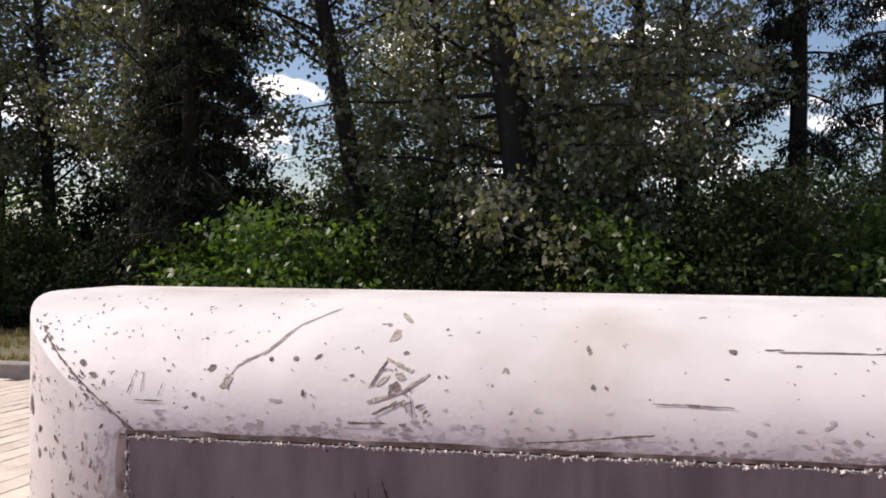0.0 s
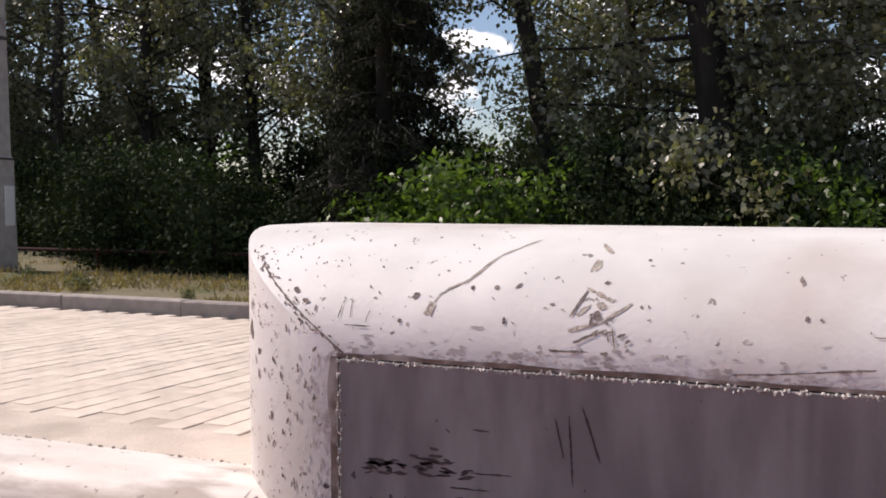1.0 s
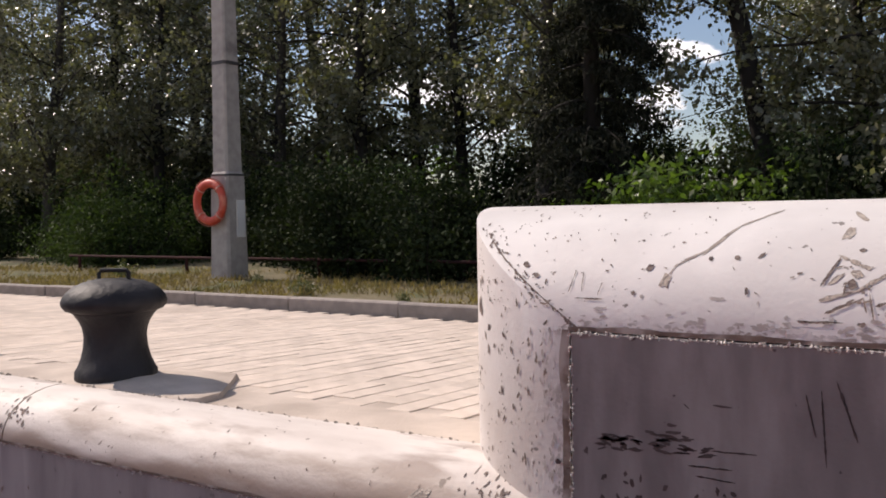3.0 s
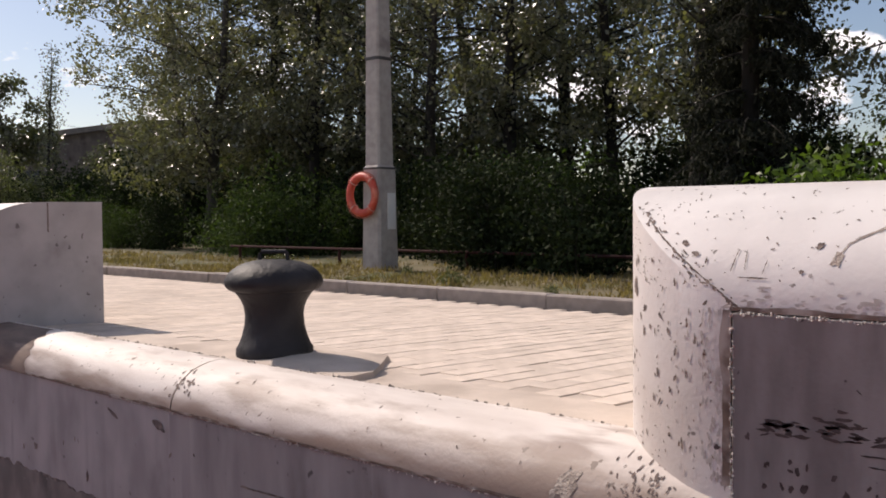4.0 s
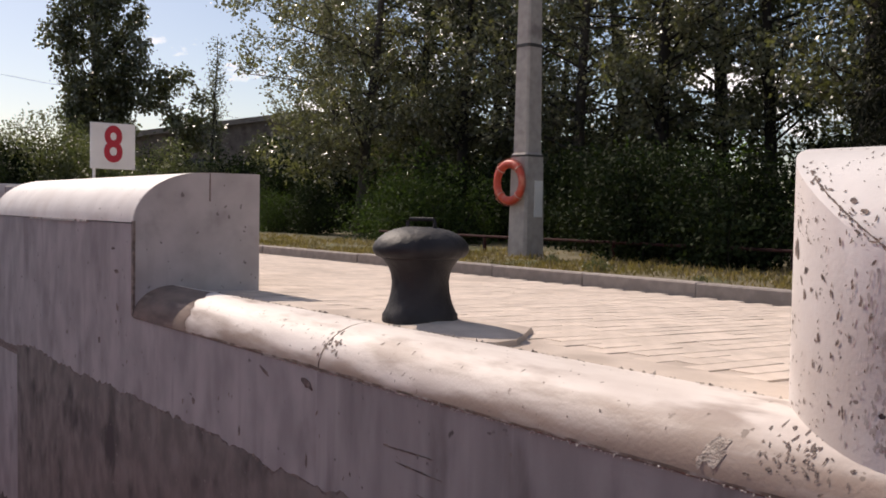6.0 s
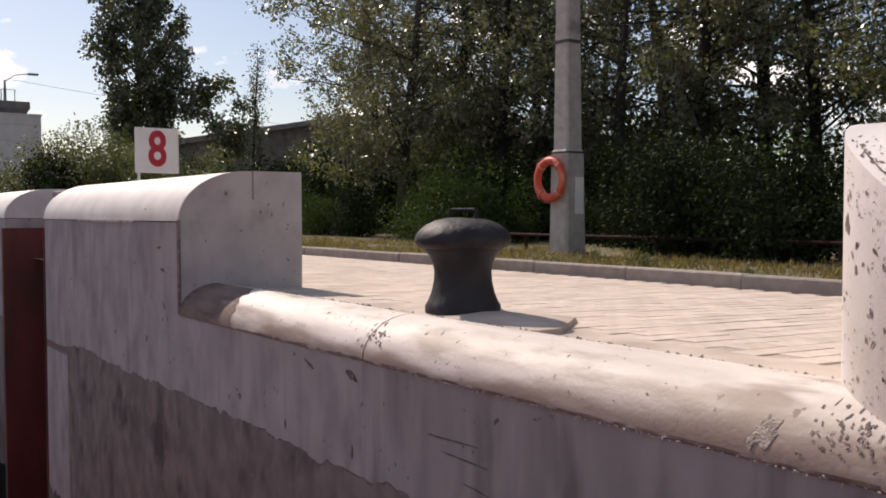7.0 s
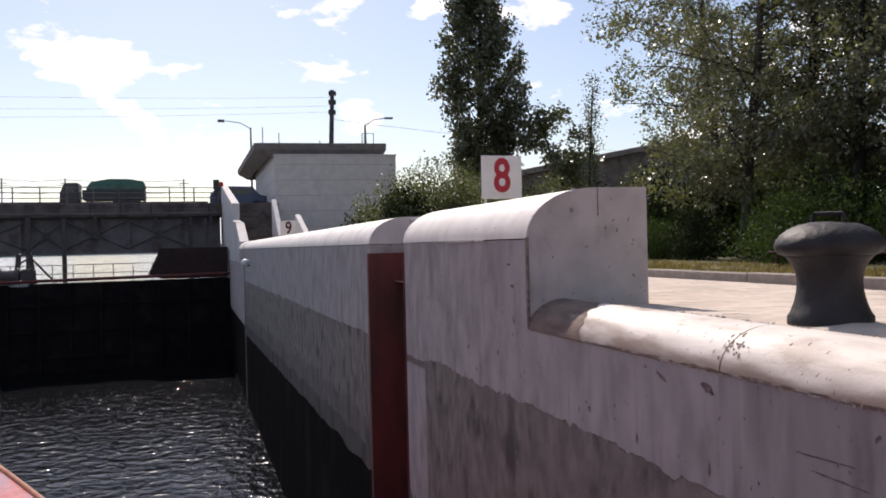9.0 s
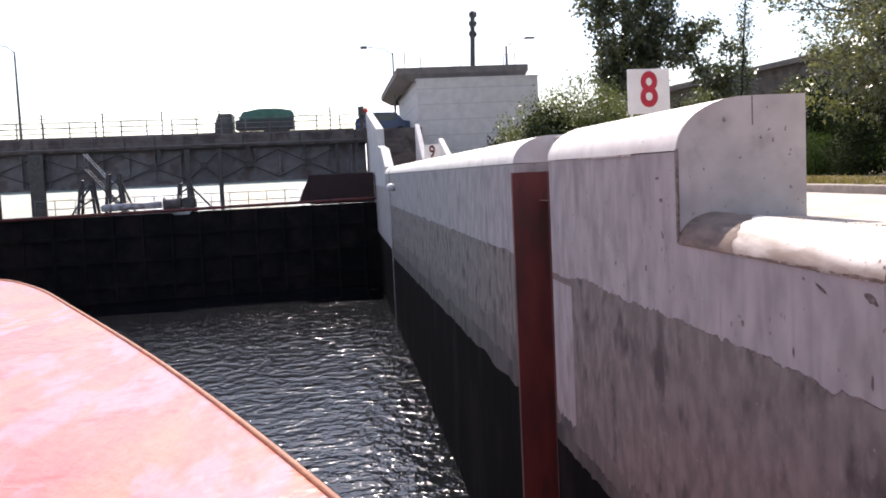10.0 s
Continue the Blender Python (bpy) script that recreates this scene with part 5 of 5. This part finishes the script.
PLANTS = [
    ("a", -22.6, 12.5, 1.0), ("a", -26.6, 14.4, 1.05), ("b", -21.9, 14.0, 1.0), ("b", -19.2, 13.4, 1.0), ("a", -16.3, 14.8, 0.95), ("b", -13.0, 14.0, 1.05), ("b", -11.2, 15.6, 0.95), ("c", -14.4, 18.2, 1.1),
    ("e", -7.9, 13.0, 1.0), ("d", -3.5, 13.0, 1.0), ("f", -0.8, 12.4, 1.0), ("b", 0.5, 15.2, 1.0), ("b", 8.4, 13.5, 1.0), ("a", 10.0, 14.0, 1.0),
    ("a", -30.0, 17.5, 0.85), ("c", -22.0, 17.5, 1.1), ("c", -17.8, 18.5, 1.1), ("birch", -9.8, 18.0, 1.1), ("birch", -12.4, 21.0, 1.2), ("b", -2.8, 15.6, 0.9),
    ("b", -1.2, 17.0, 0.9), ("b", 9.0, 19.0, 1.1),
    ("c", -26.5, 24.0, 1.0), ("c", 14.0, 15.0, 1.1), ("c", 13.0, 20.0, 1.2),
    ("birch", -5.9, 21.0, 1.0), ("birch", -4.6, 22.5, 0.9), ("birch", -5.0, 18.4, 0.9), ("spruce", -6.07, 11.2, 0.82), ("larch", 3.5, 15.5, 1.0), ("larch", 5.4, 16.8, 0.95),
    ("pop", -51.9, 14.3, 1.0), ("low", -49.6, 19.0, 1.05), ("thin", -45.6, 18.2, 1.0), ("low", -47.0, 21.5, 0.6), ("thin", -46.2, 18.8, 0.8),
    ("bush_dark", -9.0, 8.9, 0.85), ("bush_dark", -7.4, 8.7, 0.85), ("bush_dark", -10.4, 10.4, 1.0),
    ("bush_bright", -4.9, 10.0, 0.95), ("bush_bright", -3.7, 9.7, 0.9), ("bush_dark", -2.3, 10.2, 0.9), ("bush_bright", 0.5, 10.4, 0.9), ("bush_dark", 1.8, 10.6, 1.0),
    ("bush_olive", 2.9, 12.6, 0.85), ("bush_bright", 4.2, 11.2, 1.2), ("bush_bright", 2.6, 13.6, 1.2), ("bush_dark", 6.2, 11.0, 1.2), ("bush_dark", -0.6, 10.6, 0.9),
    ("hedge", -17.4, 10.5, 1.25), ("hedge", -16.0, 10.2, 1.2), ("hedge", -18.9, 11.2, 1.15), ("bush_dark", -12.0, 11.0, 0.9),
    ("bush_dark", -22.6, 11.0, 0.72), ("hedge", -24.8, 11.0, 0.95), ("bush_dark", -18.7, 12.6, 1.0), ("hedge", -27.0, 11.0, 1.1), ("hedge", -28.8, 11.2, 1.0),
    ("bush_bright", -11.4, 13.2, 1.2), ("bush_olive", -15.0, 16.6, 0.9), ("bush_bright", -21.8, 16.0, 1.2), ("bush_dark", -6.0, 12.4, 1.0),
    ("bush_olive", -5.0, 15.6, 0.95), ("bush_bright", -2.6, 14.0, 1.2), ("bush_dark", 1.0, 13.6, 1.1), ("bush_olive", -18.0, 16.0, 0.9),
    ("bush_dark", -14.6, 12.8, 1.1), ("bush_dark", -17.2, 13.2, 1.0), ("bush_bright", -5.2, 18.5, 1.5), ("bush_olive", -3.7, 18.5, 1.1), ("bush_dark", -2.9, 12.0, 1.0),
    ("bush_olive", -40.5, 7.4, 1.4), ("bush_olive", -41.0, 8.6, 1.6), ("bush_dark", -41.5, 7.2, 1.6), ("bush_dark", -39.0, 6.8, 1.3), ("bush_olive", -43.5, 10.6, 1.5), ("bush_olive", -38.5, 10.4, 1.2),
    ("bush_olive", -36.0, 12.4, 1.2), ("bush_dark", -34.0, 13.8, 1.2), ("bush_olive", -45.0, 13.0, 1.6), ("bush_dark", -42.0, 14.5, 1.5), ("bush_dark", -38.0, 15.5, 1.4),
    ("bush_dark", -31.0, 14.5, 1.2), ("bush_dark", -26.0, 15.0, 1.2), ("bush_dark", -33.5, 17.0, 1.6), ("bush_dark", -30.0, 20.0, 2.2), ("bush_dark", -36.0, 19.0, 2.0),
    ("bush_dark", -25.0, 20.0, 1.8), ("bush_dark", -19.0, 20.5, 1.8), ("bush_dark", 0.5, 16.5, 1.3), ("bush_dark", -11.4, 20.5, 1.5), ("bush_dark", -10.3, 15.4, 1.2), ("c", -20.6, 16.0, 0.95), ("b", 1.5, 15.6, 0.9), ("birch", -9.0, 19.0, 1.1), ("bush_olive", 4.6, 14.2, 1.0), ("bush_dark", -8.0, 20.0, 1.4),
]
rng = random.Random(77)
used = set()
for kind, x, y, s in PLANTS:
    turn = 0 if kind in ("d", "f", "e") else rng.uniform(0, 360)
    m = pose(x, y, GZ - 0.03, 0, 0, turn)
    if kind not in used:
        used.add(kind)
        ob = kinds[kind]
        ob.matrix_basis = m @ Matrix.Scale(s, 4)
    else:
        ob = copy_thing(kinds[kind], m)
        ob.scale = (s, s, s * rng.uniform(0.95, 1.05))

# grass strip: blades as one sheet
rng_n = np.random.default_rng(5)
gx_ = rng_n.uniform(-30, 6, 16000)
gy_ = 4.72 + rng_n.beta(1.2, 1.8, 16000) * 4.6
dens = np.array([noise.noise(Vector((float(a) * 0.8, float(b) * 0.8, 7))) for a, b in zip(gx_, gy_)])
keep = dens > -0.12
cent = np.stack([gx_[keep], gy_[keep], np.full(keep.sum(), GZ + 0.02)], axis=1)
grass_data = leaf_mesh("grass", cent, 3, (0.03, 0.03, 0.012), 0.095, M["grass"], 6, droop=-1.6, shape=0.22)
tagged(new("grass", grass_data), "thin dry grass and weeds behind the kerb", "grass", kind="stuff")
for x, y, s in ((-7.35, 6.0, 0.11), (-9.3, 7.2, 0.08), (-12.0, 6.9, 0.15), (-5.6, 5.6, 0.07), (-8.5, 5.4, 0.06)):
    if x == -7.35:
        weed = make_bush(31, 2.0, 2.0, M["leaf_olive"], "small pale weed at the kerb", per=6, size=0.22, stems=8, name="weed")
        tagged(weed, group="weeds at the kerb")
        weed.matrix_basis = pose(x, y, GZ - 0.02) @ Matrix.Scale(s, 4)
    else:
        copy_thing(weed, pose(x, y, GZ - 0.02, 0, 0, x * 50)).scale = (s, s, s)


# ---- marks on the near parapet: lost paint, gouges, tar ----
def flat(x, z):
    return -0.003


rng = random.Random(5)
light = streak([(0.458, 0.296), (0.384, 0.261), (0.361, 0.239), (0.327, 0.202)], 0.010, 0.03) + streak([(0.327, 0.202), (0.255, 0.163), (0.232, 0.12)], 0.008, 0.022)
light += [(0.237, 0.125, 0.05, 0.035, 60), (0.669, 0.282, 0.05, 0.012, -30), (0.655, 0.242, 0.04, 0.032, 50), (0.645, 0.135, 0.05, 0.016, 40), (0.69, 0.15, 0.035, 0.018, -30), (0.35, 0.225, 0.05, 0.014, 45)]
light += streak([(0.624, 0.09), (0.696, 0.113), (0.764, 0.155)], 0.014) + streak([(0.65, 0.188), (0.718, 0.161)], 0.012)
part("lost_paint", chip_mesh(light, moulding_y, 0.0016, 2, (0.018, 0.014)), M["chip_light"], near, "grey scar of lost paint")
dark = streak([(0.65, 0.185), (0.618, 0.124)], 0.010) + streak([(0.634, 0.062), (0.708, 0.094)], 0.010) + streak([(0.724, 0.104), (0.734, 0.058)], 0.006)
dark += streak([(0.712, 0.094), (0.719, 0.066)], 0.006) + streak([(0.572, 0.039), (0.664, 0.041)], 0.009) + [(0.685, 0.127, 0.035, 0.022, 110), (0.712, 0.039, 0.02, 0.012, 0)]
dark += streak([(1.61, 0.226), (1.849, 0.228)], 0.006, 0.04) + streak([(1.578, 0.230), (1.62, 0.231)], 0.005) + [(1.501, 0.225, 0.026, 0.012, 0)]
dark += streak([(1.317, 0.109), (1.489, 0.106)], 0.007, 0.03) + streak([(1.014, 0.009), (1.18, 0.025), (1.305, 0.038)], 0.006, 0.03)
dark += [(1.156, 0.22, 0.012, 0.026, 20), (1.168, 0.141, 0.012, 0.014, 0), (1.199, 0.14, 0.008, 0.01, 0), (0.787, 0.258, 0.01, 0.008, 0), (0.789, 0.151, 0.008, 0.01, 0)]
for x, z in ((-0.184, 0.158), (-0.142, 0.131), (0.155, 0.093), (0.186, 0.156), (0.447, 0.103), (0.465, 0.189), (0.407, 0.183), (0.34, 0.181), (0.695, 0.203)):
    dark.append((x, z, rng.uniform(0.014, 0.03), rng.uniform(0.009, 0.018), rng.uniform(0, 180)))
for xa, za, xb, zb in ((-0.022, 0.14, -0.03, 0.089), (0.002, 0.14, 0.007, 0.096), (0.063, 0.115, 0.057, 0.087), (-0.004, 0.073, 0.072, 0.073)):
    dark += streak([(xa, za), (xb, zb)], 0.004, 0.012)
for k in range(16):
    dark.append((0.68 + rng.gauss(0, 0.05), 0.11 + rng.gauss(0, 0.045), rng.uniform(0.006, 0.03), rng.uniform(0.003, 0.010), rng.gauss(30, 40)))
# worn arris of the mitre, and splashes that thin out along the coping
dark += streak([(0.0, 0.0), (-0.10, 0.066), (-0.22, 0.145), (-0.34, 0.224)], 0.006, 0.014)
for k in range(46):
    f = rng.random() ** 1.3
    dark.append((-0.42 * f + rng.gauss(0, 0.008), 0.275 * f + rng.gauss(0, 0.008), rng.uniform(0.006, 0.026), rng.uniform(0.003, 0.009), 145 + rng.gauss(0, 18)))
for k in range(150):
    dark.append((-0.40 + rng.expovariate(2.6), rng.uniform(0.03, 0.32), rng.uniform(0.004, 0.013), rng.uniform(0.002, 0.005), rng.uniform(-50, 20)))
for k in range(34):
    dark.append((-0.46 + 0.40 * rng.random(), rng.uniform(-0.45, 0.12), rng.uniform(0.014, 0.034), rng.uniform(0.006, 0.012), rng.gauss(90, 20)))
for k in range(90):
    dark.append((-0.47 + 0.42 * rng.random(), rng.uniform(-0.45, 0.1), rng.uniform(0.005, 0.018), rng.uniform(0.003, 0.006), rng.gauss(90, 25)))
dark += [(-0.399, 0.025, 0.07, 0.035, 100), (-0.341, -0.101, 0.035, 0.012, 90), (-0.268, -0.207, 0.035, 0.012, 90), (-0.195, -0.139, 0.03, 0.012, 80), (-0.216, -0.247, 0.02, 0.01, 90), (-0.096, -0.132, 0.03, 0.012, 70)]
part("dark_chips", chip_mesh(dark, moulding_y, 0.0024, 3, (0.018, 0.014)), M["chip"], near, "dark specks and gouges in the paint")
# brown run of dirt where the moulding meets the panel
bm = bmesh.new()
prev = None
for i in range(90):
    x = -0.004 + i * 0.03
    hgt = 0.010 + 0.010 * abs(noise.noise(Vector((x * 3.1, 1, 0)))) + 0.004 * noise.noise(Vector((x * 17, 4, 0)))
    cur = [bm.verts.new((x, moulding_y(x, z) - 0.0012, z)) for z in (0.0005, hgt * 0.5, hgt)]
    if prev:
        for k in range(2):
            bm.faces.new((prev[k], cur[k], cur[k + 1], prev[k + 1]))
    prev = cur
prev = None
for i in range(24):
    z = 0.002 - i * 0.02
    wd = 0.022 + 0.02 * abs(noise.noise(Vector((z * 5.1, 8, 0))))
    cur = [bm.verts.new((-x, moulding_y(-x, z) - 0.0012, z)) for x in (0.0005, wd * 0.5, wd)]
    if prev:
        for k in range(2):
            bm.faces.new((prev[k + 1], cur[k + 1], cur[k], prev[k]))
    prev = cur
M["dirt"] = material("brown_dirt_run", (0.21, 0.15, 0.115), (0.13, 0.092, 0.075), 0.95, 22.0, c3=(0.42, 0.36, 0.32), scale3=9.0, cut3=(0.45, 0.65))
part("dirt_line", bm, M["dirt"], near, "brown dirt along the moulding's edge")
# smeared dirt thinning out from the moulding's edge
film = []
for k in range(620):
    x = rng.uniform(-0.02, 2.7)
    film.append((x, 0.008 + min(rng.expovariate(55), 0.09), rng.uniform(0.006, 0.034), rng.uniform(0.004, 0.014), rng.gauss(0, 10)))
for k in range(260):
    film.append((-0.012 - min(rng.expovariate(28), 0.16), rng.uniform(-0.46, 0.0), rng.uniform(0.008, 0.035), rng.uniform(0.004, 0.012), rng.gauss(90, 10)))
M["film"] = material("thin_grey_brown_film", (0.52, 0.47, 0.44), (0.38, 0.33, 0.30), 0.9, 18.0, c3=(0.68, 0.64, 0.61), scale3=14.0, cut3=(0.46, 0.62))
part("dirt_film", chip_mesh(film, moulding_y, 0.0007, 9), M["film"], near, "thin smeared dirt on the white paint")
# tar and scrapes on the panel
tar = []
for k in range(26):
    tar.append((0.107 + rng.gauss(0, 0.028), -0.295 + rng.gauss(0, 0.012), rng.uniform(0.02, 0.05), rng.uniform(0.005, 0.012), rng.gauss(0, 8)))
    tar.append((0.27 + rng.gauss(0, 0.05), -0.285 + rng.gauss(0, 0.016), rng.uniform(0.02, 0.06), rng.uniform(0.005, 0.013), rng.gauss(0, 8)))
for k in range(20):
    tar.append((0.22 + rng.gauss(0, 0.12), -0.40 + rng.gauss(0, 0.03), rng.uniform(0.01, 0.03), rng.uniform(0.008, 0.02), rng.gauss(80, 20)))
    tar.append((1.35 + rng.gauss(0, 0.16), -0.30 + rng.gauss(0, 0.05), rng.uniform(0.02, 0.06), rng.uniform(0.006, 0.014), rng.gauss(10, 20)))
for a, b in (((0.369, -0.291), (0.476, -0.286)), ((0.313, -0.335), (0.412, -0.332)), ((0.335, -0.359), (0.423, -0.362)), ((0.661, -0.096), (0.704, -0.225)),
             ((0.627, -0.119), (0.637, -0.29)), ((0.593, -0.132), (0.613, -0.222)), ((0.302, -0.183), (0.31, -0.19)), ((0.38, -0.177), (0.41, -0.178))):
    tar += streak([a, b], 0.007, 0.02)
M["tar"] = material("black_brown_tar", (0.055, 0.038, 0.036), (0.10, 0.075, 0.07), 0.8, 30.0)
part("tar_marks", chip_mesh(tar, flat, 0.0016, 4, (0.018, 0.014)), M["tar"], near, "black tar smears and scrapes")


# ---- marks on the sill and the wall ----
def nosing_y(x, z):
    d = min(max((z + 0.205) / 0.205, 0), 1)
    return -0.01 + 0.27 * (1 - math.sqrt(1 - d * d))


big = [(-1.36, -0.13, 0.10, 0.07, 60), (-1.40, -0.16, 0.05, 0.03, 70), (-1.34, -0.10, 0.05, 0.03, 40)]
part("lost_paint", chip_mesh([(x + 5.98, z, a, b, c) for x, z, a, b, c in big], lambda x, z: nosing_y(x, z), 0.002, 5), M["chip_light"], sill, "grey patch of lost paint")
spots = [(-3.50 + rng.gauss(0, 0.05), -0.075 + rng.gauss(0, 0.025), rng.uniform(0.010, 0.034), rng.uniform(0.008, 0.018), rng.gauss(0, 35)) for k in range(26)]
spots += [(-1.10 + rng.gauss(0, 0.07), -0.085 + rng.gauss(0, 0.035), rng.uniform(0.008, 0.024), rng.uniform(0.004, 0.011), rng.uniform(0, 180)) for k in range(75)]
spots += [(rng.uniform(-5.2, -1.0), rng.uniform(-0.19, -0.02), rng.uniform(0.005, 0.020), rng.uniform(0.003, 0.007), rng.gauss(60, 30)) for k in range(60)]
spots = [(x, min(z, -0.015), a, b, c) for x, z, a, b, c in spots]
part("dark_chips", chip_mesh([(x + 5.98, z, a, b, c) for x, z, a, b, c in spots], nosing_y, 0.0025, 6), M["chip"], sill, "dark chips in the sill")
bm = crumbs(bmesh.new(), [(rng.uniform(0.1, 4.65), 0.306 + rng.gauss(0, 0.005), -0.008 + rng.gauss(0, 0.003)) for i in range(420)], 0.003, 0.010, rng)
part("seam_crumbs", bm, M["chip_light"], sill, "crumbled mortar along the seam")
bm = crumbs(bmesh.new(), [(rng.uniform(1.9, 5.1), -0.006 + rng.gauss(0, 0.002), -0.208 + rng.gauss(0, 0.003)) for i in range(420)], 0.002, 0.006, rng)
part("flaked_edge", bm, M["grit"], sill, "flaked paint under the nosing")
bm = bmesh.new()
prev = None
for i in range(166):
    x = -5.96 + i * 0.03
    hgt = 0.008 + 0.012 * abs(noise.noise(Vector((x * 2.3, 5, 0)))) + 0.004 * noise.noise(Vector((x * 11, 6, 0)))
    cur = [bm.verts.new((x + 5.98, nosing_y(x, -0.2045 + h) - 0.0014, -0.2045 + h)) for h in (0.0, hgt * 0.5, hgt)]
    if prev and x < -0.98:
        for k in range(2):
            bm.faces.new((prev[k], cur[k], cur[k + 1], prev[k + 1]))
    prev = cur
part("dirt_line", bm, M["dirt"], sill, "brown dirt along the nosing's foot")
# the parapet's shadow on the nosing, painted as a dark sheet with brown grime
bm = bmesh.new()
rows = []
for j in range(13):
    a = math.pi / 2 * j / 12
    y, z = -0.01 + 0.27 * (1 - math.cos(a)), -0.205 + 0.205 * math.sin(a)
    reach = 0.66 + 0.22 * math.cos(a) + 0.10 * noise.noise(Vector((j * 0.6, 3, 1)))
    rows.append([bm.verts.new((0.012 + reach * i / 10 + (0.03 * noise.noise(Vector((j * 1.7, i, 5))) if i else 0), y - 0.0022 * math.cos(a), z + 0.0022 * math.sin(a))) for i in range(11)])
for r, q in zip(rows, rows[1:]):
    for i in range(10):
        bm.faces.new((r[i], r[i + 1], q[i + 1], q[i]))
# brown of the grime, darkened to deepen the parapet's shadow
M["grime"] = material("brown_grime_with_painted_shadow", (0.24, 0.175, 0.145), (0.13, 0.098, 0.085), 0.95, 6.0, c3=(0.34, 0.265, 0.22), scale3=5.0, cut3=(0.55, 0.75), stretch=(0.5, 1.0, 2.0))
rounded(part("grime", bm, M["grime"], sill, "brown grime with the parapet's shadow painted in"))

wall_marks = [(-5.14, -0.63, 0.03, 0.05, 0), (-4.98, -0.60, 0.05, 0.05, 0), (-4.37, -0.66, 0.03, 0.08, 0), (-3.65, -0.66, 0.02, 0.09, 0), (-4.09, -0.29, 0.14, 0.025, -20),
              (-3.65, -0.29, 0.12, 0.05, -20), (-6.69, -0.445, 0.05, 0.07, 0), (-7.47, -0.47, 0.05, 0.04, 0), (-6.30, -0.17, 0.05, 0.08, 60), (-6.32, 0.083, 0.10, 0.03, 0), (-6.39, 0.24, 0.12, 0.03, 0)]
wall_marks += streak([(-3.0, -0.447), (-2.66, -0.437)], 0.012, 0.05) + streak([(-2.9, -0.50), (-2.6, -0.51)], 0.010, 0.05) + streak([(-2.75, -0.60), (-2.45, -0.63)], 0.010, 0.05)
for k in range(60):
    wall_marks.append((rng.uniform(-9.5, -1.0), rng.uniform(-0.7, -0.22) if k % 3 else rng.uniform(-1.6, -0.7), rng.uniform(0.006, 0.018), rng.uniform(0.015, 0.05), rng.gauss(0, 15)))
part("spalls", chip_mesh(wall_marks, lambda x, z: 0.0, 0.003, 7), M["chip"], wall_near, "dark spalls in the wall face")

# ---- paving slabs, long side across the quay ----
PW, PL = 0.130, 0.262
tilt = math.degrees(math.atan(-0.03))
bm = box(0.0028, PW - 0.0028, 0.0004, PL - 0.0004, -0.03, 0.0, 0.0025)
slab = bpy.data.meshes.new("paving_slab")
bm.to_mesh(slab)
bm.free()
slab.materials.append(M["paving"])
rng = random.Random(40)
rest_v, rest_f = [], []
cv = [tuple(v.co) for v in slab.vertices]
cf = [tuple(p.vertices) for p in slab.polygons]
for i in range(-175, -7):
    for j in range(-1, 15):
        x = i * PW
        y = 0.78 + (j + (0.5 if i % 2 else 0.0)) * PL
        if y < 0.77 or y + PL > 4.52:
            continue
        dz = rng.uniform(-0.0014, 0.0010)
        if -4.3 < x < -1.2 and y < 3.1:
            o = new("paving_slab", slab)
            o.parent = quay
            o.matrix_basis = pose(x, y, quay_z(y) + dz, tilt + rng.uniform(-0.2, 0.2), rng.uniform(-0.9, 0.9), rng.uniform(-0.3, 0.3))
        else:
            b0 = len(rest_v)
            rest_v += [(x + vx, y + vy, quay_z(y + vy) + vz + dz) for vx, vy, vz in cv]
            rest_f += [tuple(b0 + k for k in f) for f in cf]
data = bpy.data.meshes.new("paving_far")
data.from_pydata(rest_v, [], rest_f)
M["paving_far"] = material("pale_concrete_paving_field", (0.72, 0.61, 0.52), (0.62, 0.52, 0.44), 0.9, 10.0, c3=(0.52, 0.43, 0.36), scale3=1.2, cut3=(0.5, 0.8), bump=0.5, bump_scale=70, islands=0.10)
data.materials.append(M["paving_far"])
far_paving = new("paving_field", data)
far_paving.parent = quay
tagged(far_paving, kind="stuff")
bm = bmesh.new()
v = [bm.verts.new(p) for p in ((-60, 0.92, quay_z(0.92)), (-22.8, 0.92, quay_z(0.92)), (-22.8, 4.5, quay_z(4.5)), (-60, 4.5, quay_z(4.5)))]
bm.faces.new(v)
part("distant_paving", bm, M["paving_far"], quay)
